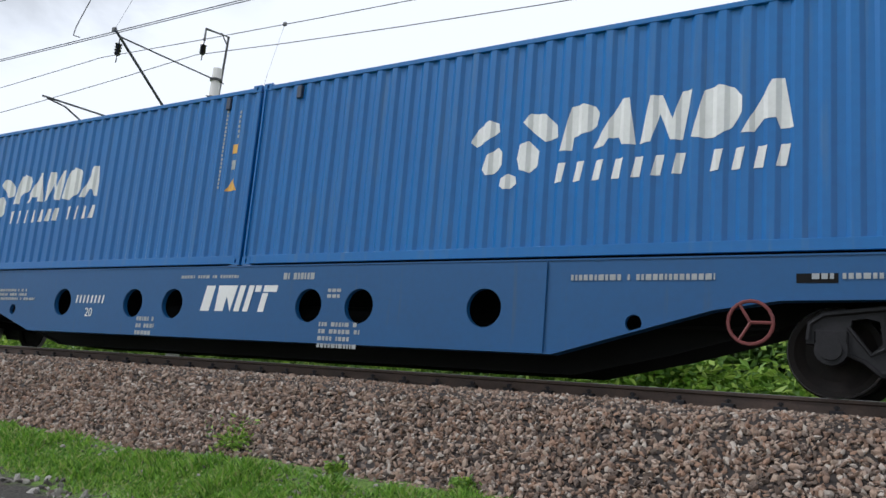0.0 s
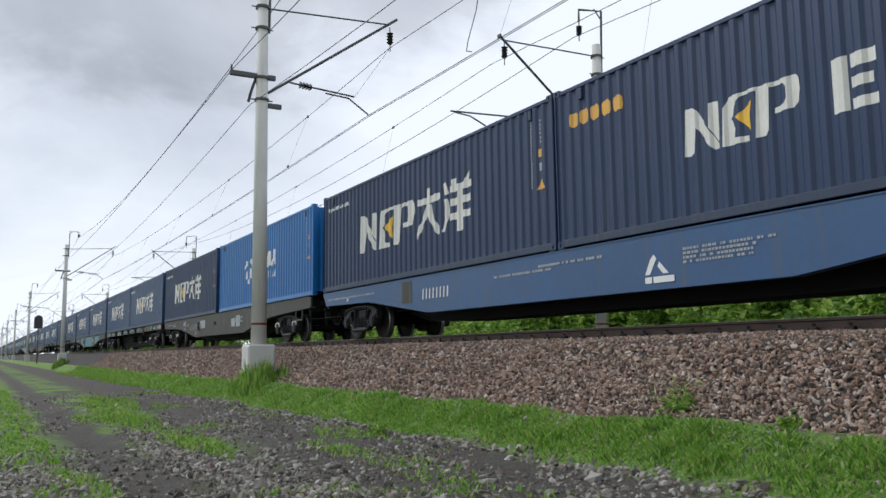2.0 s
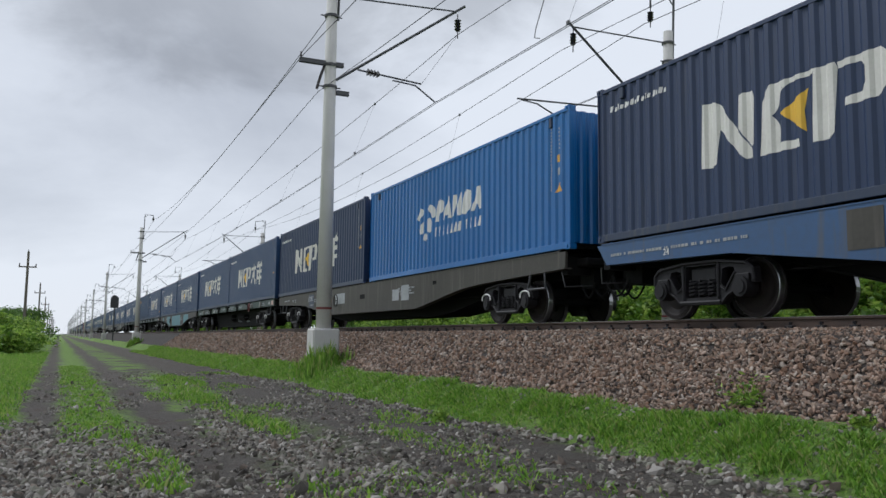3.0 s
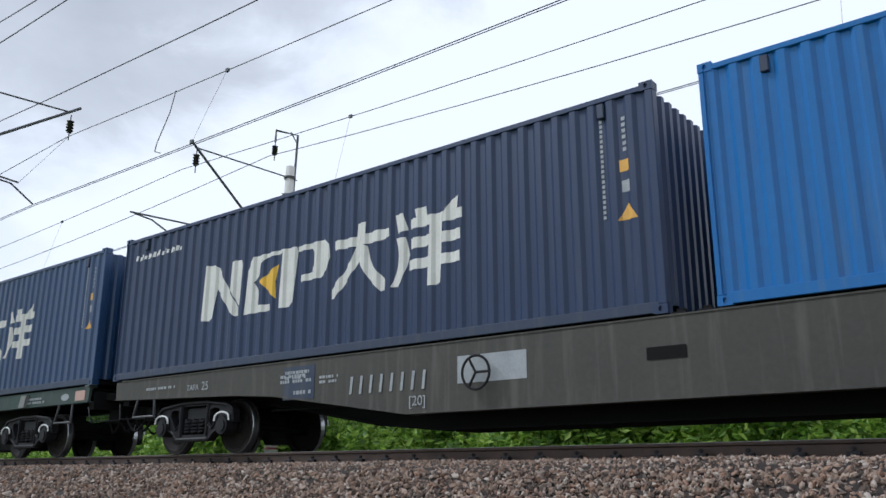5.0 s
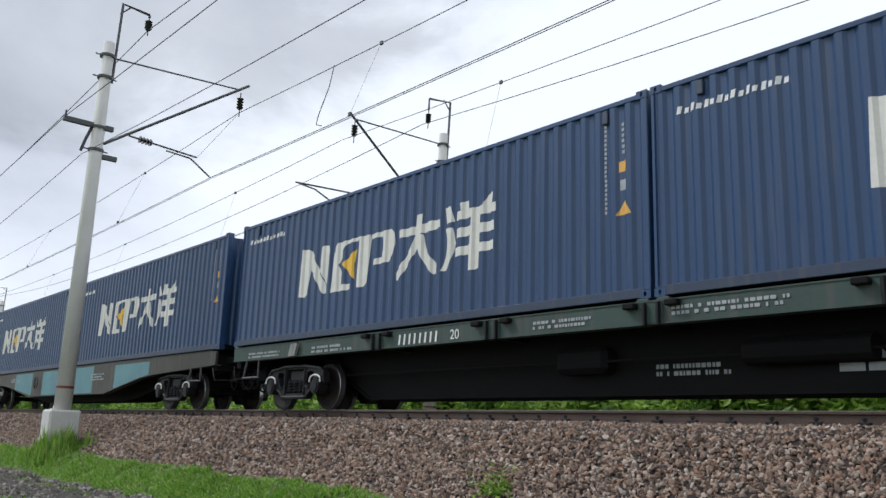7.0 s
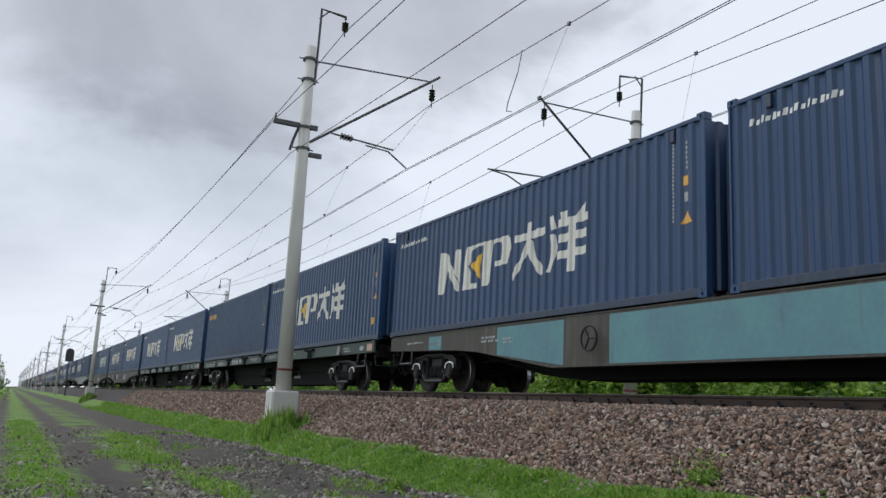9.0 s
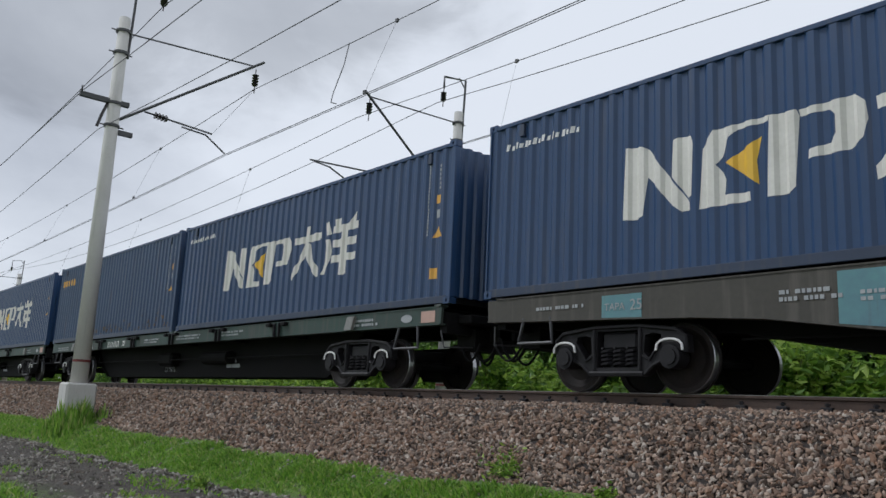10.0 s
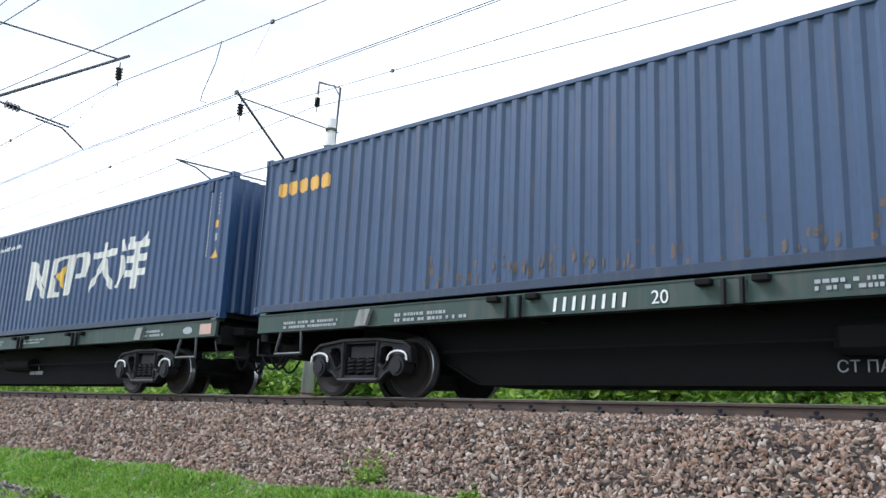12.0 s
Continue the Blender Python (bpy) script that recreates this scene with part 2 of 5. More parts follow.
M = {
    "brightblue": material("bright_blue_paint", (0.006, 0.142, 0.42), 0.36, second=(0.006, 0.115, 0.35), scale=0.5, grain=9, bump=0.03, streak=((0.06, 0.15, 0.30), 0.56, 0.5)),
    "navy": material("navy_paint", (0.022, 0.060, 0.150), 0.36, second=(0.018, 0.050, 0.126), scale=0.5, grain=9, bump=0.03, streak=((0.07, 0.085, 0.13), 0.56, 0.5), random_object=0.12),
    "rusty": material("weathered_navy_paint", (0.050, 0.085, 0.165), 0.5, second=(0.038, 0.066, 0.130), scale=0.7, grain=8, bump=0.04, streak=((0.12, 0.085, 0.075), 0.60, 0.6)),
    "graphite": material("dark_slate_paint", (0.017, 0.037, 0.098), 0.45, second=(0.014, 0.030, 0.080), scale=0.5, grain=9, bump=0.03, streak=((0.05, 0.06, 0.095), 0.56, 0.5)),
    "red": material("oxide_red_paint", (0.22, 0.055, 0.04), 0.5, scale=0.6, grain=9, bump=0.03),
    "deepblue": material("wagon_blue_paint", (0.007, 0.085, 0.245), 0.45, second=(0.009, 0.070, 0.195), scale=0.7, grain=12, bump=0.05, streak=((0.06, 0.085, 0.13), 0.62, 0.5)),
    "bluesill": material("dusty_blue_paint", (0.040, 0.105, 0.24), 0.45, second=(0.045, 0.085, 0.17), scale=0.8, grain=12, bump=0.05, streak=(GRIME, 0.57, 0.6)),
    "brown": material("grimy_brown_sill_paint", (0.068, 0.062, 0.050), 0.65, second=(0.042, 0.039, 0.033), scale=0.8, grain=14, bump=0.1, streak=((0.11, 0.10, 0.085), 0.52, 0.6)),
    "grey": material("pale_grey_sill_paint", (0.30, 0.30, 0.29), 0.6, second=(0.18, 0.18, 0.17), scale=0.8, grain=14, bump=0.1, streak=((0.10, 0.095, 0.085), 0.52, 0.7)),
    "green": material("faded_green_sill_paint", (0.026, 0.066, 0.052), 0.6, second=(0.034, 0.046, 0.040), scale=0.9, grain=14, bump=0.08, streak=((0.07, 0.07, 0.062), 0.50, 0.65)),
    "teal": material("teal_primer_paint", (0.12, 0.28, 0.29), 0.6, second=(0.10, 0.19, 0.24), scale=1.4, grain=12, bump=0.05, streak=(GRIME, 0.60, 0.5)),
    "black": material("sooty_underframe_paint", (0.006, 0.006, 0.007), 0.75, second=(0.010, 0.0095, 0.009), scale=1.5, grain=20, bump=0.2, shine=0.15),
    "bogie": material("greasy_cast_steel", (0.022, 0.020, 0.023), 0.55, second=(0.008, 0.008, 0.009), scale=5, grain=40, bump=0.3, shine=0.25),
    "wheel": material("rusty_wheel_steel", (0.022, 0.016, 0.014), 0.65, second=(0.009, 0.008, 0.008), scale=4, grain=30, bump=0.15, shine=0.2, random_object=0.25),
    "tread": material("polished_tread_steel", (0.45, 0.45, 0.46), 0.3, metal=0.9, scale=10, grain=60, bump=0.05),
    "rail": material("rusty_rail_steel", (0.095, 0.060, 0.044), 0.7, metal=0.2, second=(0.045, 0.032, 0.027), scale=3, grain=40, bump=0.3),
    "railhead": material("worn_rail_head_steel", (0.30, 0.29, 0.29), 0.35, metal=0.9, scale=6, grain=50, bump=0.05),
    "white": material("weathered_white_paint", (0.80, 0.79, 0.77), 0.55, second=(0.68, 0.67, 0.65), scale=2.0, grain=20, bump=0.03),
    "cream": material("weathered_cream_paint", (0.76, 0.74, 0.69), 0.55, second=(0.62, 0.60, 0.55), scale=2.0, grain=20, bump=0.03),
    "stencil": material("faded_stencil_paint", (0.42, 0.43, 0.43), 0.6, second=(0.26, 0.28, 0.30), scale=6.0, grain=40, bump=0.0),
    "yellow": material("yellow_marking_paint", (0.82, 0.50, 0.035), 0.5, second=(0.72, 0.42, 0.04), scale=3, grain=20, bump=0.0),
    "orange": material("orange_marking_paint", (0.76, 0.42, 0.06), 0.5, second=(0.62, 0.33, 0.07), scale=3, grain=20, bump=0.0),
    "pink": material("faded_placard", (0.56, 0.36, 0.29), 0.6, second=(0.46, 0.30, 0.25), scale=6, grain=30, bump=0.0),
    "redpaint": material("red_handwheel_paint", (0.20, 0.045, 0.04), 0.6, second=(0.12, 0.03, 0.03), scale=8, grain=40, bump=0.1),
    "concrete": material("weathered_concrete", (0.60, 0.585, 0.56), 0.85, second=(0.48, 0.465, 0.44), scale=1.2, grain=30, bump=0.3, streak=((0.32, 0.31, 0.29), 0.58, 0.5)),
    "sleeper": material("dusty_sleeper_concrete", (0.20, 0.17, 0.145), 0.9, second=(0.10, 0.085, 0.07), scale=3, grain=30, bump=0.3),
    "ruststain": material("rust_stain", (0.17, 0.115, 0.078), 0.8, second=(0.075, 0.078, 0.090), scale=6, grain=30, bump=0.1, spread=0.3),
    "dustrail": material("dusty_bottom_rail_paint", (0.030, 0.046, 0.088), 0.5, second=(0.022, 0.035, 0.068), scale=1.5, grain=14, bump=0.05, streak=((0.065, 0.068, 0.078), 0.54, 0.6)),
    "steel": material("dark_galvanised_steel", (0.09, 0.09, 0.095), 0.55, metal=0.4, scale=5, grain=40, bump=0.1),
    "porcelain": material("dark_insulator_glaze", (0.025, 0.02, 0.02), 0.2, scale=10, grain=60, bump=0.0),
    "wire": material("weathered_copper_wire", (0.10, 0.10, 0.105), 0.6, metal=0.3, scale=5, grain=40, bump=0.0),
    "wood": material("grey_weathered_wood", (0.16, 0.14, 0.12), 0.85, scale=3, grain=40, bump=0.3, streak=((0.08, 0.07, 0.06), 0.55, 0.6)),
    # bed painted near black: stands in for shade in the gaps between stones
    "ballast": material("gap_shaded_ballast_bed", (0.040, 0.030, 0.025), 0.9, second=(0.016, 0.012, 0.010), scale=9, grain=45, bump=1.0),
    "stone": material("crushed_ballast_stone", (0.31, 0.235, 0.18), 0.9, second=(0.17, 0.13, 0.105), scale=30, grain=120, bump=0.3,
                      island=[(0.33, 0.225, 0.16), (0.19, 0.12, 0.085), (0.40, 0.30, 0.235), (0.24, 0.15, 0.105), (0.35, 0.265, 0.20), (0.07, 0.050, 0.038), (0.46, 0.40, 0.34), (0.18, 0.14, 0.115), (0.28, 0.16, 0.10), (0.10, 0.07, 0.055)]),
    "pebble": material("grey_road_pebble", (0.22, 0.205, 0.185), 0.9, second=(0.12, 0.112, 0.10), scale=30, grain=120, bump=0.3,
                       island=[(0.26, 0.24, 0.20), (0.11, 0.095, 0.078), (0.40, 0.375, 0.335), (0.17, 0.13, 0.10), (0.29, 0.265, 0.225), (0.06, 0.052, 0.044), (0.20, 0.20, 0.15)]),
    "blade": material("fresh_grass_blade", (0.17, 0.28, 0.040), 0.6, second=(0.12, 0.20, 0.032), scale=0.6, grain=20, bump=0.0, thin=0.4,
                      island=[(0.22, 0.43, 0.045), (0.13, 0.30, 0.032), (0.33, 0.52, 0.075), (0.18, 0.38, 0.042), (0.08, 0.18, 0.024), (0.44, 0.48, 0.17), (0.27, 0.45, 0.06)]),
    "leaf": material("shrub_leaf", (0.18, 0.32, 0.045), 0.55, second=(0.06, 0.13, 0.02), scale=0.9, grain=8, bump=0.0, spread=0.35, thin=0.4,
                     island=[(0.34, 0.50, 0.070), (0.13, 0.25, 0.030), (0.42, 0.56, 0.10), (0.22, 0.38, 0.045), (0.09, 0.18, 0.025)]),
    # darker copy of the leaf colours, with the back row's shade painted in
    "shadeleaf": material("shaded_shrub_leaf", (0.09, 0.17, 0.03), 0.6, second=(0.05, 0.10, 0.02), scale=0.8, grain=8, bump=0.0, thin=0.4,
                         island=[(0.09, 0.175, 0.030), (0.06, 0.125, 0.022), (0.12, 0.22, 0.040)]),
    "bark": material("shrub_bark", (0.10, 0.08, 0.06), 0.9, scale=6, grain=50, bump=0.5),
    "signal": material("signal_head_black", (0.03, 0.03, 0.032), 0.6, scale=4, grain=30, bump=0.1),
}


def ground_material():
    """Dirt road with gravel, grass verge and wheel tracks laid out along the track."""
    m = bpy.data.materials.new("dirt_road_and_grass")
    m.use_nodes = True
    n, l = m.node_tree.nodes, m.node_tree.links
    bsdf = n["Principled BSDF"]
    bsdf.inputs["Roughness"].default_value = 0.95
    tc = n.new("ShaderNodeTexCoord")
    sep = n.new("ShaderNodeSeparateXYZ")
    l.new(tc.outputs["Object"], sep.inputs[0])

    def tex(scale, detail=6.0, rough=0.6):
        t = n.new("ShaderNodeTexNoise")
        t.inputs["Scale"].default_value, t.inputs["Detail"].default_value, t.inputs["Roughness"].default_value = scale, detail, rough
        l.new(tc.outputs["Object"], t.inputs["Vector"])
        return t.outputs["Fac"]

    def mth(op, a, b, c=None):
        t = n.new("ShaderNodeMath")
        t.operation = op
        for i, v in enumerate((a, b, c)):
            if v is None:
                continue
            if isinstance(v, (int, float)):
                t.inputs[i].default_value = v
            else:
                l.new(v, t.inputs[i])
        return t.outputs[0]

    def mixed(f, a, b):
        t = n.new("ShaderNodeMix")
        t.data_type = "RGBA"
        for key, v in (("A", a), ("B", b)):
            if isinstance(v, tuple):
                t.inputs[key].default_value = (*v, 1)
            else:
                l.new(v, t.inputs[key])
        l.new(f, t.inputs["Factor"])
        return t.outputs["Result"]

    def ramp(v, a, b):
        t = n.new("ShaderNodeMapRange")
        t.inputs["From Min"].default_value, t.inputs["From Max"].default_value = a, b
        l.new(v, t.inputs["Value"])
        return t.outputs["Result"]

    wob, fine, mid = tex(0.5), tex(28.0, 5.0, 0.75), tex(2.2)
    y = mth("MULTIPLY_ADD", mth("SUBTRACT", mid, 0.5), 0.9, mth("MULTIPLY_ADD", mth("SUBTRACT", wob, 0.5), 1.6, sep.outputs["Y"]))
    dirt = mixed(ramp(fine, 0.35, 0.65), (0.034, 0.029, 0.024), (0.150, 0.132, 0.112))
    dirt = mixed(ramp(mid, 0.52, 0.68), dirt, (0.075, 0.054, 0.042))
    grass = mixed(ramp(tex(9.0), 0.35, 0.65), (0.10, 0.19, 0.028), (0.20, 0.32, 0.055))
    verge = ramp(y, 6.25, 6.5)
    median = mth("MULTIPLY", mth("MULTIPLY", ramp(y, -0.05, 0.35), ramp(y, 1.45, 1.0)), ramp(sep.outputs["X"], -8.0, -12.0))
    left = mth("MULTIPLY", ramp(y, -0.45, -0.75), ramp(sep.outputs["X"], -11.0, -15.0))
    strip = mth("MULTIPLY", mth("MULTIPLY", ramp(y, 2.0, 2.3), ramp(y, 4.0, 3.3)), mth("MULTIPLY", ramp(wob, 0.42, 0.55), ramp(sep.outputs["X"], -8.0, -14.0)))
    f = mth("MAXIMUM", mth("MAXIMUM", verge, median), mth("MAXIMUM", left, strip))
    f = mth("MULTIPLY", f, ramp(tex(14.0, 4.0), 0.30, 0.48))
    far = mth("MAXIMUM", ramp(sep.outputs["Y"], -4.0, -6.0), ramp(sep.outputs["Y"], 20.0, 22.0))
    l.new(mixed(mth("MAXIMUM", f, far), dirt, grass), bsdf.inputs["Base Color"])
    bump = n.new("ShaderNodeBump")
    bump.inputs["Strength"].default_value, bump.inputs["Distance"].default_value = 1.0, 0.06
    l.new(fine, bump.inputs["Height"])
    l.new(bump.outputs["Normal"], bsdf.inputs["Normal"])
    return m


M["ground"] = ground_material()

# ---- mesh helpers ----


def mesh_of(name, bm, mat):
    bmesh.ops.recalc_face_normals(bm, faces=bm.faces)
    me = bpy.data.meshes.new(name)
    bm.to_mesh(me)
    bm.free()
    me.materials.append(M[mat])
    return me


def part(name, bm, mat, parent, label=""):
    me = bm if isinstance(bm, bpy.types.Mesh) else mesh_of(name, bm, mat)
    ob = new(name, me)
    ob.parent = parent
    return tagged(ob, label)


def thing(name, label, category, group="", kind=""):
    return tagged(new(name), label, category, group, kind)


def box(bm, x0, x1, y0, y1, z0, z1, bevel=0.0):
    r = bmesh.ops.create_cube(bm, size=1.0)["verts"]
    bmesh.ops.scale(bm, vec=(x1 - x0, y1 - y0, z1 - z0), verts=r)
    bmesh.ops.translate(bm, vec=((x0 + x1) / 2, (y0 + y1) / 2, (z0 + z1) / 2), verts=r)
    if bevel:
        edges = list({e for v in r for e in v.link_edges})
        bmesh.ops.bevel(bm, geom=edges, offset=bevel, segments=1, affect="EDGES")
    return bm


def B(*a, **k):
    return box(bmesh.new(), *a, **k)


def rod(bm, a, b, r, r2=None, n=8):
    a, b = Vector(a), Vector(b)
    m = Matrix.Translation((a + b) / 2) @ (b - a).to_track_quat("Z", "Y").to_matrix().to_4x4()
    bmesh.ops.create_cone(bm, cap_ends=True, segments=n, radius1=r, radius2=r if r2 is None else r2, depth=(b - a).length, matrix=m)
    return bm


def pipe(bm, pts, r, n=6):
    """One bent tube through the points, closed at both ends."""
    pts = [Vector(p) for p in pts]
    rings, side = [], None
    for i, p in enumerate(pts):
        d = (pts[min(i + 1, len(pts) - 1)] - pts[max(i - 1, 0)]).normalized()
        if side is None:
            side = d.orthogonal().normalized()
        side = (side - d * side.dot(d)).normalized()
        up = d.cross(side)
        rings.append([bm.verts.new(p + (side * math.cos(2 * math.pi * k / n) + up * math.sin(2 * math.pi * k / n)) * r) for k in range(n)])
    for c, d in zip(rings[:-1], rings[1:]):
        for k in range(n):
            bm.faces.new((c[k], c[(k + 1) % n], d[(k + 1) % n], d[k]))
    bm.faces.new(rings[0])
    bm.faces.new(rings[-1])
    return bm


def plate(bm, outline, holes, y0, y1):
    """A plate in the x-z plane with holes, between y0 and y1."""
    loops = []
    for loop in (outline, *holes):
        vs = [bm.verts.new((x, y0, z)) for x, z in loop]
        loops += [bm.edges.new((vs[i], vs[(i + 1) % len(vs)])) for i in range(len(vs))]
    faces = [g for g in bmesh.ops.triangle_fill(bm, edges=loops, use_beauty=True, use_dissolve=False)["geom"] if isinstance(g, bmesh.types.BMFace)]
    made = bmesh.ops.extrude_face_region(bm, geom=faces)["geom"]
    bmesh.ops.translate(bm, vec=(0, y1 - y0, 0), verts=[g for g in made if isinstance(g, bmesh.types.BMVert)])
    return bm


def ring(cx, cz, rx, rz=None, n=20):
    return [(cx + rx * math.cos(2 * math.pi * i / n), cz + (rz or rx) * math.sin(2 * math.pi * i / n)) for i in range(n)]


def lathe(bm, profile, axis_from, n=28):
    """Turns (radius, y) pairs round the y axis."""
    cols = []
    for i in range(n):
        a = 2 * math.pi * i / n
        cols.append([bm.verts.new((axis_from[0] + r * math.cos(a), axis_from[1] + y, axis_from[2] + r * math.sin(a))) for r, y in profile])
    for i in range(n):
        c, d = cols[i], cols[(i + 1) % n]
        for j in range(len(profile) - 1):
            bm.faces.new((c[j], c[j + 1], d[j + 1], d[j]))
    return bm


def smooth(me):
    me.shade_smooth()
    return me

# ---- ground, ballast bed, track ----
AXIS, RAIL = 10.64, 1.775          # axis of the near track, height of its rail heads
AXIS2 = 14.9


def ground_z(x, y):
    if y < 6.3:
        z = 0.0
    elif y < 7.6:
        k = (y - 6.3) / 1.3
        z = 0.55 * k * k * (3 - 2 * k)
    else:
        z = 0.55
    if 5.8 < y < 8.2:  # low mounds of soil round the mast foundations
        for mx in (-24.5, -91.8):
            if abs(x - mx) < 3:
                z += 0.58 * math.exp(-((x - mx) / 1.0) ** 2 - ((y - 7.1) / 0.5) ** 2)
    if y > 19:
        z += min(1.0, (y - 19) / 4) * 0.35
    if y < -3:
        z += min(1.0, (-3 - y) / 4) * 0.4
    near = max(0.0, 1 - abs(x + 15) / 70) if -8 < y < 9 else 0
    if near:
        z += near * (0.06 * noise.noise((x * 0.5, y * 0.9, 0)) + 0.025 * noise.noise((x * 2.1, y * 2.4, 3)))
        for c in (-0.25, 1.65):
            z -= 0.05 * near * math.exp(-((y - c) / 0.3) ** 2)
    return z


def grid_object(name, xs, ys, height, mat, label, category):
    vs = [(x, y, height(x, y)) for y in ys for x in xs]
    nx = len(xs)
    fs = [(j * nx + i, j * nx + i + 1, (j + 1) * nx + i + 1, (j + 1) * nx + i) for j in range(len(ys) - 1) for i in range(nx - 1)]
    me = bpy.data.meshes.new(name)
    me.from_pydata(vs, [], fs)
    me.materials.append(M[mat])
    me.shade_smooth()
    return tagged(new(name, me), label, category, "", "structure")


xs = [-4000, -2000, -1000, -500, -300, -200, -140, -100] + [-80 + 1.0 * i for i in range(50)] + [-30 + 0.3 * i for i in range(112)] + [6, 12, 30, 80, 200, 600, 2000]
ys = [-3000, -800, -200, -60, -25, -14, -9, -7, -5, -4] + [-3 + 0.2 * i for i in range(57)] + [9, 12, 16, 19, 21, 23, 30, 60, 200, 800, 3000]
grid_object("ground", xs, ys, ground_z, "ground", "dirt road with gravel ruts and green grass verges beside the railway", "ground")


def bed_z(x, y):
    """Ballast: a slope up to the shoulder, level under both tracks, a slope down behind."""
    if y < 8.95:
        z = 0.38 + (y - 7.3) * (1.50 - 0.38) / 1.65
    elif y < 16.7:
        z = 1.50 + 0.078 * min(1.0, (y - 8.95) / 0.3)
    else:
        z = 1.58 - (y - 16.7) * 0.6
    if -90 < x < 10:
        k = 0.35 if y > 8.7 else 1.0
        z += k * 0.05 * noise.noise((x * 0.7, y * 1.1, 5)) + 0.015 * noise.noise((x * 4, y * 4, 9))
    return z


bx = [-3000, -1500, -800, -400, -200, -120] + [-90 + 0.5 * i for i in range(120)] + [-30 + 0.2 * i for i in range(165)] + [6, 12, 30, 100, 400]
by = [7.25, 7.5, 7.75, 8.0, 8.25, 8.5, 8.75, 8.95, 9.15, 9.4, 9.6, 9.8, 10, 11, 12, 13, 15, 16.7, 17.6, 18.6]
bed = grid_object("ballast_bed", bx, by, bed_z, "ballast", "sloping brown crushed-stone ballast bed under the tracks, darkened for gap shade", "ballast")

ICO = bmesh.new()
bmesh.ops.create_icosphere(ICO, subdivisions=1, radius=1.0)
ICO_V = np.array([v.co[:] for v in ICO.verts])
ICO_F = np.array([[v.index for v in f.verts] for f in ICO.faces])
ICO.free()


def stones(name, places, sizes, mat, label, category, parent=None, seed=1):
    """Many angular stones in one mesh."""
    rng = np.random.default_rng(seed)
    n = len(places)
    q = rng.normal(size=(n, 4))
    q /= np.linalg.norm(q, axis=1)[:, None]
    w, x, y, z = q.T
    rot = np.stack([1 - 2 * (y * y + z * z), 2 * (x * y - z * w), 2 * (x * z + y * w),
                    2 * (x * y + z * w), 1 - 2 * (x * x + z * z), 2 * (y * z - x * w),
                    2 * (x * z - y * w), 2 * (y * z + x * w), 1 - 2 * (x * x + y * y)], 1).reshape(n, 3, 3)
    v = ICO_V[None] * rng.uniform(0.55, 1.25, (n, 12, 1)) * (sizes[:, None, None] * rng.uniform([0.85, 0.5, 0.32], [1.45, 1.0, 0.7], (n, 3))[:, None, :])
    v = np.einsum("nij,nkj->nki", rot, v) + places[:, None, :]
    f = (ICO_F[None] + (np.arange(n) * 12)[:, None, None]).reshape(-1, 3)
    me = bpy.data.meshes.new(name)
    me.from_pydata(v.reshape(-1, 3), [], f)
    me.materials.append(M[mat])
    ob = new(name, me)
    ob.parent = parent
    return tagged(ob, label, category, "", "stuff")


rng = np.random.default_rng(7)
spots, sizes = [], []
for x0, x1, per, size in ((-14, 1.5, 900, 0.037), (-34, -14, 400, 0.047), (-70, -34, 140, 0.066)):
    n = int((x1 - x0) * 2.0 * per)
    for x, y in zip(rng.uniform(x0, x1, n), rng.uniform(7.25, 9.62, n)):
        if y > 9.45 and rng.random() < 0.4:
            continue
        spots.append((x, y, bed_z(x, y) + (rng.uniform(-0.01, 0.04) if y < 8.85 else rng.uniform(-0.022, 0.006))))
        sizes.append(size * rng.uniform(0.6, 1.35) * (0.8 if y > 8.9 else 1.0))
stones("ballast_stones", np.array(spots), np.array(sizes), "stone", "loose brown and pinkish crushed stones of the ballast slope", "ballast")

spots, sizes = [], []
for x0, x1, per in ((-12, -3.0, 210), (-20, -12, 100), (-34, -20, 28)):
    n = int((x1 - x0) * 8.5 * per)
    for x, y in zip(rng.uniform(x0, x1, n), rng.uniform(-2.2, 6.6, n)):
        rut = math.exp(-((y - 1.75 + 0.25 * noise.noise((x * 0.3, 0, 7))) / 0.42) ** 2)
        if noise.noise((x * 0.35, y * 0.8, 2)) + 0.3 * rng.random() < 0.0 + 0.28 * rut:
            continue
        if y > 2.6 and x > -15 and rng.random() < 0.55:  # trodden dark soil
            continue
        spots.append((x, y, ground_z(x, y) + rng.uniform(-0.004, 0.010)))
        sizes.append(0.034 * rng.uniform(0.4, 1.3) * (2.2 if rng.random() < 0.06 else 1))
for cx, cy, rx, ry, n in ((-9.6, 0.3, 2.0, 0.9, 1700), (-9.4, 2.9, 2.2, 0.6, 1200), (-13.0, 2.5, 2.5, 0.3, 500), (-8.6, -0.9, 1.8, 0.7, 900), (-12.0, -0.4, 2.4, 0.4, 700)):
    for x, y in zip(rng.normal(cx, rx * 0.6, n), rng.normal(cy, ry * 0.6, n)):
        spots.append((x, y, ground_z(x, y) + rng.uniform(0.0, 0.015)))
        sizes.append(0.042 * rng.uniform(0.6, 1.4))
for x in rng.uniform(-34, -3, 1300):
    y = 6.3 + 0.35 * noise.noise((x * 0.25, 0, 1)) + 0.2 * noise.noise((x * 1.3, 0, 4)) - 0.018 * max(0, -12 - x) + rng.normal(0, 0.10)
    spots.append((x, y, ground_z(x, y) + 0.01))
    sizes.append(0.05 * rng.uniform(0.5, 1.4))
n = 900
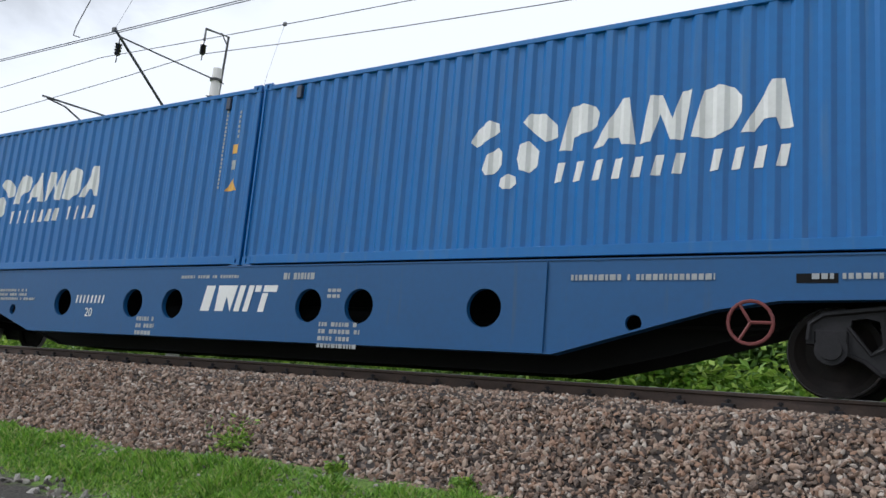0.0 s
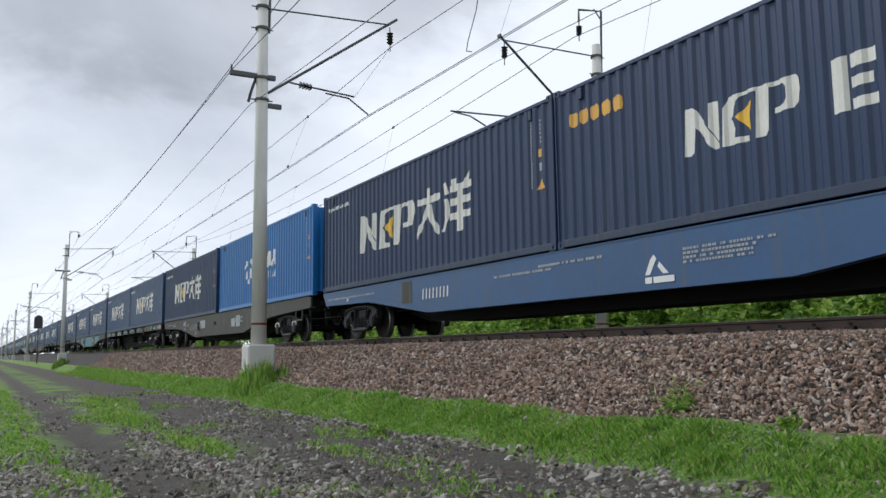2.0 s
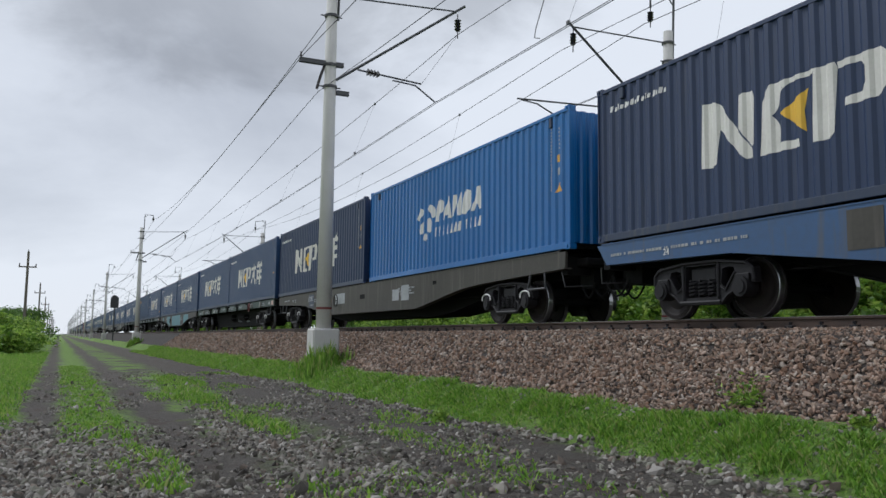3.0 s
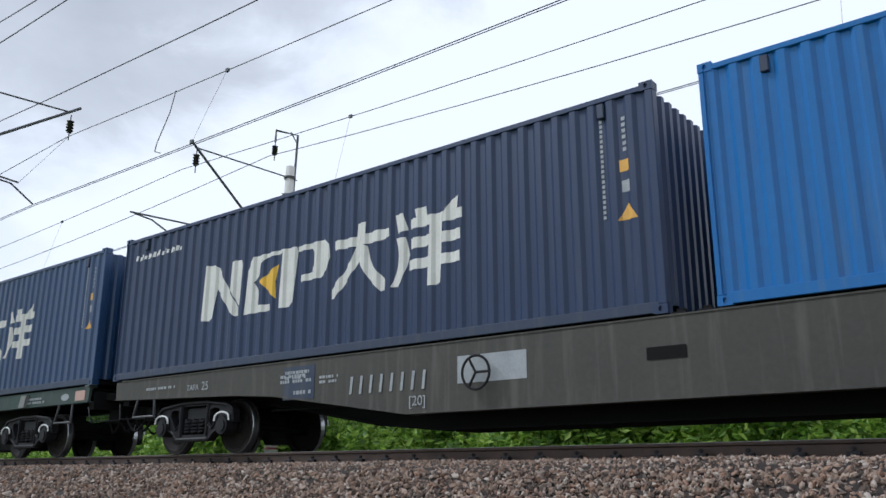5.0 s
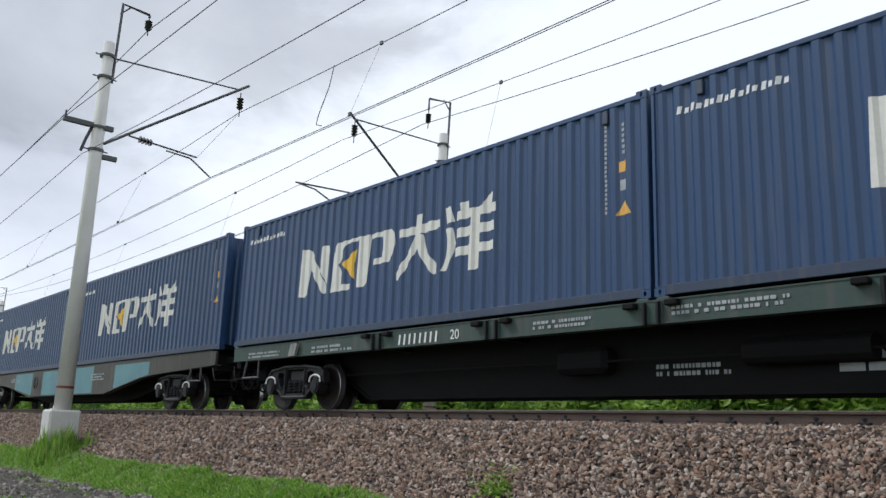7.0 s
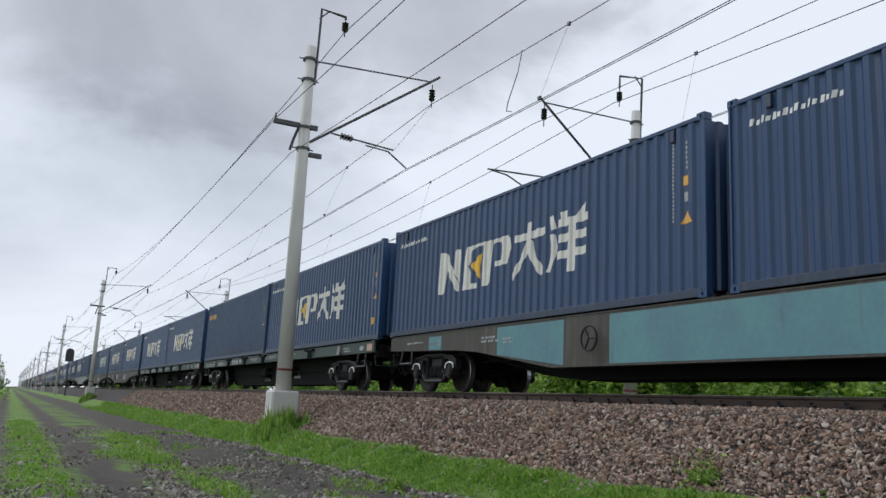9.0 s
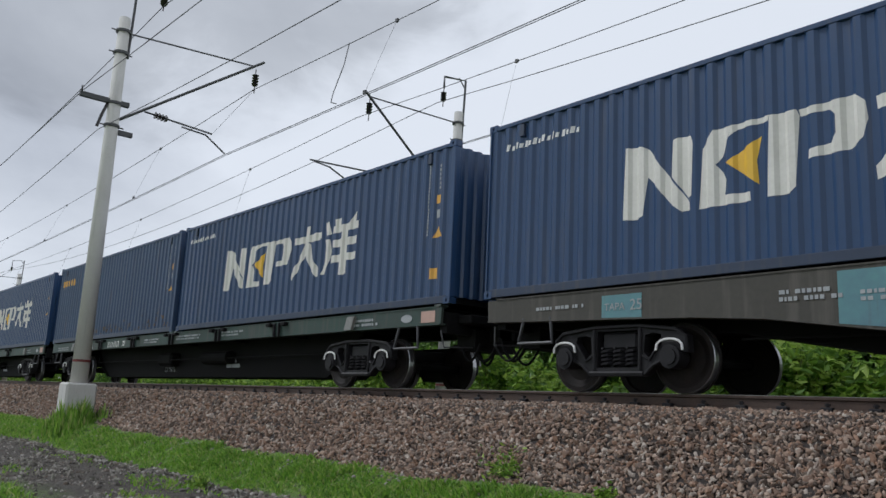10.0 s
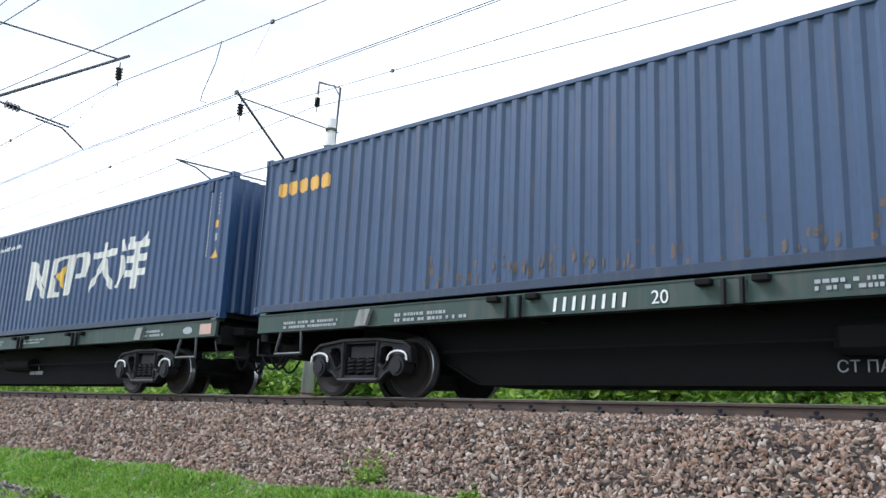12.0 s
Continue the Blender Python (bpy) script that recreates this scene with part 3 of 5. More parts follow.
for x, y in zip(rng.uniform(-30, 1, n), rng.normal(7.2, 0.2, n)):
    spots.append((x, y, max(ground_z(x, y), bed_z(x, y) if y > 7.3 else 0)))
    sizes.append(0.035 * rng.uniform(0.5, 1.3))
stones("road_gravel", np.array(spots), np.array(sizes), "pebble", "scattered grey gravel on the dirt road", "gravel")


def rail_profile():
    half = [(0.075, 0), (0.075, 0.012), (0.012, 0.03), (0.010, 0.13), (0.036, 0.145), (0.036, 0.172), (0.028, 0.18)]
    return half + [(-y, z) for y, z in reversed(half)]


def rail(parent, y):
    bm = bmesh.new()
    xs = [-3000, -400, -60, -30, 0, 30, 300]
    prof = rail_profile()
    cols = [[bm.verts.new((x, y + dy, RAIL - 0.18 + dz)) for dy, dz in prof] for x in xs]
    for c, d in zip(cols[:-1], cols[1:]):
        for j in range(len(prof)):
            k = (j + 1) % len(prof)
            bm.faces.new((c[j], c[k], d[k], d[j]))
    ob = part("rail", bm, "rail", parent)
    part("rail_head", B(-3000, 300, y - 0.03, y + 0.03, RAIL - 0.002, RAIL + 0.003), "railhead", ob, "bright worn running surface")
    return ob


def sleeper_mesh():
    bm = bmesh.new()
    box(bm, -0.13, 0.13, -1.30, 1.30, RAIL - 0.36, RAIL - 0.186, 0.02)
    return mesh_of("sleeper", bm, "sleeper")


def fastening_mesh():
    """Base plate, two clamps and bolts that hold one rail on a sleeper."""
    bm = B(-0.09, 0.09, -0.19, 0.19, RAIL - 0.186, RAIL - 0.168, 0.004)
    for e in (-0.105, 0.105):
        box(bm, -0.07, 0.07, e - 0.04, e + 0.04, RAIL - 0.17, RAIL - 0.125, 0.008)
        rod(bm, (0, e, RAIL - 0.13), (0, e, RAIL - 0.075), 0.02, n=6)
        rod(bm, (0, e, RAIL - 0.105), (0, e, RAIL - 0.085), 0.034, n=6)
    return mesh_of("fastening", bm, "bogie")


SLEEPER, FASTENING = sleeper_mesh(), fastening_mesh()
for axis, name in ((AXIS, "railway_track"), (AXIS2, "railway_track")):
    track = thing(name, "rusty steel rails on concrete sleepers in brown ballast", "railway track", "parallel railway tracks", "structure")
    for s in (-0.797, 0.797):
        rail(track, axis + s)
    for i in range(110 if axis == AXIS else 40):
        ob = part("sleeper", SLEEPER, "sleeper", track)
        ob.location = (2.5 - 0.545 * i, axis, 0)
        if axis == AXIS and i < 60:
            part("fastening", FASTENING, "bogie", ob, "rusty rail clamp").location = (0, -0.797, 0)

# ---- overhead line: masts, brackets, wires ----


def insulator(parent, top, drop, label="dark ribbed insulator", along=(0, 0, -1)):
    bm = bmesh.new()
    a, d = Vector(top), Vector(along)
    rod(bm, a, a + d * drop, 0.02, n=6)
    for i in range(4):
        c = a + d * drop * (0.3 + 0.12 * i)
        rod(bm, c - d * 0.035, c + d * 0.035, 0.12, 0.07, n=12)
    return part("insulator", bm, "porcelain", parent, label)


def mast(side, name="overhead_line_mast"):
    """side 1: bracket towards +y (near row); -1: towards -y (far row). Origin at the ground."""
    t = thing(name, "tapered concrete overhead-line mast with a steel cantilever bracket" if side > 0 else "far concrete overhead-line mast with a steel cantilever bracket",
              "mast", "near row of overhead-line masts" if side > 0 else "far row of overhead-line masts")
    s = side
    bm = rod(bmesh.new(), (0, 0, 0.6), (0, 0, 12.64), 0.24, 0.165, n=20)
    part("pole", smooth(mesh_of("pole", bm, "concrete")), "concrete", t)
    part("foundation", B(-0.38, 0.38, -0.41, 0.41, 0.2, 1.66, 0.05), "concrete", t, "square concrete foundation block")
    part("paint_band", rod(bmesh.new(), (0, 0, 2.24), (0, 0, 2.31), 0.236, n=20), "redpaint", t, "thin red painted band")
    for z in (9.2, 9.9, 11.5, 12.2):
        part("clamp", rod(bmesh.new(), (0, 0, z - 0.04), (0, 0, z + 0.04), 0.225, n=16), "steel", t)
        part("clamp_bolt", rod(bmesh.new(), (0, -s * 0.36, z), (0, s * 0.34, z), 0.022, n=6), "steel", t)
    if s > 0:
        part("crossarm", box(bmesh.new(), -0.07, 0.07, -1.0, 0.42, 9.88, 10.02), "steel", t, "dark steel crossarm")
        part("pin", rod(bmesh.new(), (0, -0.95, 9.98), (0, -0.95, 10.2), 0.03, n=6), "porcelain", t)
        pipe_bm = pipe(bmesh.new(), [(0, -0.2, 9.85), (0, -0.33, 9.45), (0, -0.42, 9.1)], 0.05)
        part("side_insulator", pipe_bm, "porcelain", t)
        part("side_bracket", box(bmesh.new(), -0.06, 0.06, 0.2, 0.62, 8.98, 9.12), "steel", t)
    # gooseneck on the top
    hang = 13.9 if s > 0 else 13.4
    tip = 1.1 if s > 0 else -0.80
    part("gooseneck", pipe(bmesh.new(), [(0, 0.21, 11.4), (0, 0.26, 14.05 if s > 0 else 14.0), (0, tip, 13.98 if s > 0 else 13.86), (0, tip, hang)], 0.045), "steel", t, "bent steel pipe holding the feeder wire")
    part("gooseneck_brace", rod(bmesh.new(), (0, 0.21, 13.7), (0, 0.21 + s * 0.3, 14.02), 0.025, n=6), "steel", t)
    insulator(t, (0, tip, hang), 0.62 if s > 0 else 0.74)
    # cantilever
    part("cantilever", rod(bmesh.new(), (0, s * 0.2, 9.46 if s > 0 else 9.0), (0, s * (4.69 if s > 0 else 4.32), 12.69 if s > 0 else 12.28), 0.045), "steel", t, "slanting steel cantilever")
    part("stay_rod", rod(bmesh.new(), (0, s * 0.2, 12.2), (0, s * (4.4 if s > 0 else 4.1), 12.45 if s > 0 else 12.12), 0.028, n=6), "steel", t)
    insulator(t, (0, s * (4.42 if s > 0 else 4.1), 12.36 if s > 0 else 12.08), 0.85)
    reach, low = (3.1, 9.74) if s > 0 else (6.26, 9.32)
    part("registration_arm", rod(bmesh.new(), (0, s * 0.9, 9.9 if s > 0 else 9.56), (0, s * reach, low), 0.03, n=6), "steel", t)
    insulator(t, (0, s * 1.0, 9.89 if s > 0 else 9.55), 0.9, along=Vector((0, s, -0.08)).normalized())
    bend = [(2.1, 9.72), (2.9, 9.66), (3.6, 9.2)] if s > 0 else [(6.1, 9.30), (5.5, 9.24), (4.9, 8.98)]
    part("steady_arm", pipe(bmesh.new(), [(0, s * y, z) for y, z in bend], 0.028), "steel", t)
    if s > 0:
        part("dropper_rod", rod(bmesh.new(), (0, s * 4.4, 11.6), (0, s * 3.1, 9.72), 0.006, n=5), "wire", t)
    return t


NEAR_X = [-24.52, -91.8, -161.0] + [-161.0 - 64 * i for i in range(1, 12)]
FAR_X = [-23.5, -90.0, -159.0] + [-159.0 - 64 * i for i in range(1, 12)]
first = mast(1)
first.matrix_basis = pose(NEAR_X[0], 7.3, 0)
for x in NEAR_X[1:]:
    copy_thing(first, pose(x, 7.3, 0))
first = mast(-1)
first.matrix_basis = pose(FAR_X[0], 19.6, 0, 0, 1.4, 0)  # leans a little
for x in FAR_X[1:]:
    copy_thing(first, pose(x, 19.6, 0))


def wire(name, label, y, z, supports, sag, r, stagger=0.0):
    """One wire hung from support to support, with its sag."""
    bm = bmesh.new()
    pts = []
    ends = [40.0] + supports + [-1500.0]
    for k, (a, b) in enumerate(zip(ends[:-1], ends[1:])):
        n = 14 if a > -200 else 5
        for i in range(n):
            u = i / n
            pts.append((a + (b - a) * u, y + stagger * (1 - 2 * u) * (1 if k % 2 else -1), z - 4 * sag * u * (1 - u)))
    pts.append((ends[-1], y, z))
    pipe(bm, pts, r, n=5)
    ob = tagged(new(name, mesh_of(name, bm, "wire")), label, "wire", "overhead wires")
    return ob


for supports, cat_y, con_y, feed_y, con_z, cat_z, feed_z in ((NEAR_X, 11.7, 10.85, 8.4, 9.18, 11.63, 13.45), (FAR_X, 15.18, 14.65, 18.78, 8.95, 11.32, 12.9)):
    wire("catenary_wire", "dark sagging catenary wire above the track", cat_y, cat_z, supports, 0.75, 0.012)
    wire("contact_wire", "straight contact wire above the track", con_y, con_z, supports, 0.27, 0.011, 0.06)
    wire("contact_wire", "straight contact wire above the track", con_y + 0.07, con_z, supports, 0.27, 0.010, 0.06)
    wire("feeder_wire", "dark feeder wire on the mast tops", feed_y, feed_z, supports, 1.15, 0.015)
    span = supports[0] - supports[1]
    for x0 in (supports[0] + span, supports[0], supports[1]):
        for u in (0.12, 0.31, 0.5, 0.69, 0.88):
            x = x0 - span * u
            z = cat_z - 4 * 0.75 * u * (1 - u)
            bm = pipe(bmesh.new(), [(x, cat_y, z), (x, (cat_y + con_y) / 2, (z + con_z) / 2 - 0.02), (x, con_y, con_z - 1.08 * u * (1 - u))], 0.004, n=5)
            box(bm, x - 0.05, x + 0.05, cat_y - 0.03, cat_y + 0.03, z - 0.05, z + 0.04)
            box(bm, x - 0.05, x + 0.05, con_y - 0.03, con_y + 0.03, con_z - 1.08 * u * (1 - u) - 0.03, con_z - 1.08 * u * (1 - u) + 0.06)
            tagged(new("dropper_wire", mesh_of("dropper_wire", bm, "wire")), "thin dropper wire between catenary and contact wire", "wire", "dropper wires")
wire("side_wire", "thin wire on the mast crossarms", 6.35, 10.03, NEAR_X, 0.55, 0.012)
wire("side_wire", "thin wire on the mast sides", 6.92, 9.0, NEAR_X, 1.2, 0.010)
bm = pipe(bmesh.new(), [(-18.7, 11.7, 11.42), (-18.4, 11.4, 10.6), (-18.3, 11.05, 9.6), (-18.15, 10.92, 9.28), (-17.8, 10.87, 9.14)], 0.014, n=5)
tagged(new("jumper_wire", mesh_of("jumper_wire", bm, "wire")), "thick bent jumper between catenary and contact wire", "wire")

# ---- utility poles and signal in the distance ----


def utility_pole():
    t = thing("utility_pole", "grey wooden utility pole with a short crossarm", "utility pole", "row of utility poles")
    part("pole", rod(bmesh.new(), (0, 0, 0), (0, 0, 8.9), 0.15, 0.10, n=10), "wood", t)
    part("crossarm", B(-0.06, 0.06, -0.75, 0.75, 7.45, 7.57), "wood", t)
    for y in (-0.68, 0.68):
        part("insulator", rod(bmesh.new(), (0, y, 7.57), (0, y, 7.85), 0.06, 0.04), "porcelain", t)
    part("insulator", rod(bmesh.new(), (0, 0, 8.9), (0, 0, 9.1), 0.06, 0.04), "porcelain", t)
    return t


first = utility_pole()
first.matrix_basis = pose(-85, -2.95, 0)
for i in range(1, 9):
    copy_thing(first, pose(-85 - 53.5 * i, -2.95, 0))
t = thing("railway_signal", "dark round-topped railway signal head on a post", "signal")
part("post", rod(bmesh.new(), (0, 0, 0.4), (0, 0, 5.6), 0.09, n=10), "steel", t)
part("signal_head", plate(bmesh.new(), [(-0.55, 5.2), (0.55, 5.2), (0.55, 6.5)] + [(0.55 * math.cos(a), 6.5 + 0.55 * math.sin(a)) for a in (0.5, 1.0, 1.57, 2.1, 2.6)] + [(-0.55, 6.5)], [], -0.1, 0.1), "signal", t)
t.matrix_basis = pose(-128, 7.0, 0, 0, 0, 90)

# ---- grass, weeds, shrubs ----


def blades(name, roots, heights, label, seed, lean=0.45, width=0.010):
    rng = np.random.default_rng(seed)
    n = len(roots)
    a = rng.uniform(0, 2 * np.pi, n)
    side = np.stack([np.cos(a), np.sin(a), 0 * a], 1) * (width * rng.uniform(0.6, 1.5, n))[:, None]
    b = rng.uniform(0, 2 * np.pi, n)
    bend = np.stack([np.cos(b), np.sin(b), 0 * b], 1) * (heights * lean * rng.uniform(0.2, 1.3, n))[:, None]
    up = np.array([0, 0, 1.0])[None] * heights[:, None]
    v = np.stack([roots - side, roots + side, roots + side * 0.8 + up * 0.55 + bend * 0.35, roots - side * 0.8 + up * 0.55 + bend * 0.35, roots + up + bend], 1)
    k = np.arange(n) * 5
    quads = np.stack([k, k + 1, k + 2, k + 3], 1).tolist()
    tris = np.stack([k + 3, k + 2, k + 4], 1).tolist()
    me = bpy.data.meshes.new(name)
    me.from_pydata(v.reshape(-1, 3), [], quads + tris)
    me.materials.append(M["blade"])
    return tagged(new(name, me), label, "grass", "", "stuff")


rng = np.random.default_rng(11)
roots, heights = [], []


def sow(x0, x1, y0, y1, per, tall, keep):
    n = int((x1 - x0) * (y1 - y0) * per)
    for x, y, r in zip(rng.uniform(x0, x1, n), rng.uniform(y0, y1, n), rng.random(n)):
        k = keep(x, y)
        if r < k:
            z = max(ground_z(x, y), bed_z(x, y)) if y > 7.35 else ground_z(x, y)
            roots.append((x, y, z - 0.01))
            heights.append(tall * rng.uniform(0.4, 1.3) * (0.5 + 0.5 * k) * max(0.45, 0.95 + 1.3 * noise.noise((x * 2.3, y * 2.6, 21))))


def verge(x, y):
    lo = 6.45 + 0.35 * noise.noise((x * 0.25, 0, 1)) + 0.2 * noise.noise((x * 1.3, 0, 4)) - 0.018 * max(0, -12 - x)
    hi = 7.42 + 0.18 * noise.noise((x * 0.8, 5, 1)) + 0.12 * noise.noise((x * 2.5, 5, 1))
    edge = min((y - lo) / 0.25, (hi - y) / 0.2)
    return max(0.0, min(1.0, edge)) * (0.72 + 0.5 * noise.noise((x * 1.1, y * 1.6, 8)))


sow(-16, 1.5, 5.9, 7.8, 3000, 0.105, verge)
sow(-34, -16, 5.4, 7.8, 1300, 0.11, verge)
sow(-75, -34, 4.6, 7.8, 380, 0.16, verge)
patch = lambda x, y: max(0.0, min(1.0, 2.2 * noise.noise((x * 0.33, y * 0.75, 12)) - 0.2)) * 0.6
sow(-34, -4, 1.9, 5.9, 420, 0.09, patch)
for cx, cy, rx, ry in ((-20, 2.9, 4.5, 0.6), (-13.4, 3.0, 2.2, 0.45), (-26, 3.4, 4, 0.6), (-9.3, 1.0, 1.6, 0.35), (-11.5, 4.6, 1.2, 0.35)):
    sow(cx - rx, cx + rx, cy - ry, cy + ry, 620, 0.12, lambda x, y: max(0.0, 1 - ((x - cx) / rx) ** 2 - ((y - cy) / ry) ** 2) ** 0.6 * (0.65 + 0.9 * noise.noise((x * 1.3, y * 2.2, 6))))
median = lambda x, y: max(0.0, min(1.0, (-7.5 - x) / 4)) * max(0.0, min(1.0, (y - 0.05) / 0.15, (1.12 - y) / 0.15)) * (0.56 + 0.9 * noise.noise((x * 0.9, y * 2.5, 3)))
sow(-40, -7.5, 0, 1.3, 760, 0.065, median)
left = lambda x, y: max(0.0, min(1.0, (-12 - x) / 3)) * max(0.0, min(1.0, (-0.55 - y) / 0.2)) * 0.9
sow(-70, -12, -4, -0.5, 330, 0.11, left)
tuft = lambda cx, cy, r: (lambda x, y: math.exp(-(((x - cx) ** 2 + (y - cy) ** 2) / r ** 2)))
blades("grass", np.array(roots), np.array(heights), "short bright green grass of the verge and the road edges", 3, lean=0.9, width=0.013)
roots, heights = [], []
for mx in (-24.5, -91.8):
    sow(mx + 0.44, mx + 1.3, 6.5, 7.9, 1100, 0.46, tuft(mx + 0.7, 7.2, 0.5))
    sow(mx - 0.5, mx + 0.44, 6.4, 6.88, 1300, 0.46, tuft(mx + 0.2, 6.8, 0.5))
blades("tall_grass", np.array(roots), np.array(heights), "tall green grass round the mast foundations", 4, 0.3, 0.022)


def leaf_mesh(name, centres, sizes, mat, seed):
    """Leaves: folded four-sided blades of random turn."""
    rng = np.random.default_rng(seed)
    n = len(centres)
    u = rng.normal(size=(n, 3))
    u[:, 2] *= 0.6
    u /= np.linalg.norm(u, axis=1)[:, None]
    w = np.cross(u, rng.normal(size=(n, 3)))
    w /= np.linalg.norm(w, axis=1)[:, None]
    k = np.cross(u, w)
    s = sizes[:, None]
    v = np.stack([centres - u * s, centres + w * s * 0.45 + k * s * 0.15, centres + u * s, centres - w * s * 0.45 + k * s * 0.15], 1)
    i = np.arange(n) * 4
    f = np.concatenate([np.stack([i, i + 1, i + 2], 1), np.stack([i, i + 2, i + 3], 1)])
    me = bpy.data.meshes.new(name)
    me.from_pydata(v.reshape(-1, 3), [], f)
    me.materials.append(M[mat])
    return me


def shrub(kind, seed, height, spread, leaves, size, mat):
    rng = np.random.default_rng(seed)
    t = thing("shrub", kind, "shrub", "shrubs along the railway")
    bm = bmesh.new()
    tips = []
    for i in range(9):
        a, r = rng.uniform(0, 2 * np.pi), rng.uniform(0.2, 1) * spread
        p = Vector((0.1 * math.cos(a), 0.1 * math.sin(a), -0.1))
        for j in range(3):
            q = p + Vector((math.cos(a) * r / 3, math.sin(a) * r / 3, height * rng.uniform(0.2, 0.33)))
            rod(bm, p, q, 0.045 * (1 - j * 0.27), 0.045 * (0.73 - j * 0.27), n=5)
            p = q
            tips.append(tuple(q))
    part("stems", bm, "bark", t, "thin brown stems")
    clumps = np.array(tips + [(rng.normal(0, spread * 0.55), rng.normal(0, spread * 0.55), height * rng.uniform(0.1, 1.0)) for _ in range(30)])
    which = rng.integers(0, len(clumps), leaves)
    c = clumps[which] + rng.normal(0, 1, (leaves, 3)) * np.array([0.30, 0.30, 0.22]) * (0.5 + height / 5)
    c[:, 2] = np.abs(c[:, 2])
    part("foliage", leaf_mesh("foliage", c, size * rng.uniform(0.6, 1.4, leaves), mat, seed), mat, t)
    return t


kinds = [shrub("leafy light green shrub beside the railway", 21, 3.0, 1.5, 3400, 0.15, "leaf"),
         shrub("low bright green shrub beside the railway", 22, 1.9, 1.4, 3000, 0.15, "leaf"),
         shrub("tall green shrub behind the tracks with shade painted into its leaves", 23, 5.0, 1.9, 3200, 0.18, "shadeleaf")]
rs = random.Random(5)
used = set()


def put_shrub(k, x, y, z):
    m = pose(x, y, z, 0, 0, rs.uniform(0, 360))
    if k in used:
        copy_thing(kinds[k], m)
    else:
        kinds[k].matrix_basis = m
        used.add(k)


x = 4.0
while x > -62:
    put_shrub(rs.choice((0, 1, 1, 0)), x, 22.5 + rs.uniform(-0.9, 0.9), 0.8)
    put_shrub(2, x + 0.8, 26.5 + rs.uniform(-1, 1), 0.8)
    x -= rs.uniform(1.3, 1.9)
while x > -260:
    put_shrub(rs.choice((0, 0, 2)), x, 24 + rs.uniform(-1, 2), 0.8)
    x -= rs.uniform(5, 8)
for x, y, k in ((-64, -3.3, 1), (-69, -2.7, 1), (-74, -3.4, 0), (-80, -2.8, 1), (-88, -3.4, 0), (-97, -3.1, 0), (-108, -3.4, 0), (-121, -3.3, 2)):
    put_shrub(k, x, y, -0.2)
for i in range(22):
    x = -72 - i * 6.5 - rs.uniform(0, 3)
    put_shrub(rs.choice((1, 0, 1)) if i < 9 else rs.choice((0, 2)), x, -4.2 - rs.uniform(0, 2.5) - 0.008 * i * i, 0.25)
for cx, cy, h, s in ((-7.7, 7.62, 0.26, 31), (-6.0, 7.5, 0.12, 32), (-4.4, 7.55, 0.12, 35), (-13.0, 5.95, 0.20, 36)):
    rngw = np.random.default_rng(s)
    n = 260
    c = np.stack([rngw.normal(0, h * 0.55, n), rngw.normal(0, h * 0.45, n), np.abs(rngw.normal(0, h * 0.55, n))], 1)
    t = thing("weed", "small green weed growing in the ballast" if cy > 7 else "low grey-green weed at the edge of the dirt road", "weed", "weeds among the stones")
    t.matrix_basis = pose(cx, cy, bed_z(cx, cy) if cy > 7.3 else ground_z(cx, cy))
    part("leaves", leaf_mesh("leaves", c, 0.036 * rngw.uniform(0.6, 1.5, n), "leaf", s), "leaf", t)
    bm = bmesh.new()
    for i in range(6):
        a = 1.05 * i
        rod(bm, (0, 0, -0.03), (0.5 * h * math.cos(a), 0.4 * h * math.sin(a), h), 0.006, n=5)
    part("stalks", bm, "leaf", t)

# ---- containers ----
LENGTH, WIDTH, HEIGHT = 12.192, 2.438, 3.03
PITCH, DEPTH = 0.2785, 0.036
SKIN = -WIDTH / 2 + 0.012
END = 5.985
KINKS = []
x = -END
while x < END:
    for u in (0, 0.30, 0.49, 0.81):
        if x + u * PITCH < END:
            KINKS.append(x + u * PITCH)
    x += PITCH


def skin_y(x):
    u = ((x + END) / PITCH) % 1.0
    if u < 0.30:
        k = 0.0
    elif u < 0.49:
        k = (u - 0.30) / 0.19
    elif u < 0.81:
        k = 1.0
    else:
        k = (1 - u) / 0.19
    return SKIN + DEPTH * k


def corrugated(points, z0, z1):
    bm = bmesh.new()
    low = [bm.verts.new((x, y, z0)) for x, y in points]
    high = [bm.verts.new((x, y, z1)) for x, y in points]
    for i in range(len(points) - 1):
        bm.faces.new((low[i], low[i + 1], high[i + 1], high[i]))
    return bm


def decal(shapes):
    """Painted shapes (outlines in metres from the left end and the bottom) that follow the corrugation."""
    bm = bmesh.new()
    for order, poly in enumerate(shapes):
        done = len(bm.verts)
        face = bm.faces.new([bm.verts.new((x - LENGTH / 2, 0, z)) for x, z in poly])
        geom = [face, *face.edges, *face.verts]
        lo, hi = min(x for x, z in poly) - LENGTH / 2, max(x for x, z in poly) - LENGTH / 2
        for k in KINKS:
            if lo + 1e-4 < k < hi - 1e-4:
                geom = [g for g in geom if g.is_valid]
                geom = bmesh.ops.bisect_plane(bm, geom=geom, plane_co=(k, 0, 0), plane_no=(1, 0, 0))["geom"]
        bm.verts.ensure_lookup_table()
        for v in bm.verts[done:]:
            v.co.y = skin_y(v.co.x) - 0.004 - 0.0006 * (order % 12)
    return bm


def R(x0, z0, x1, z1, lean=0.0):
    return [(x0, z0), (x1, z0), (x1 + lean, z1), (x0 + lean, z1)]


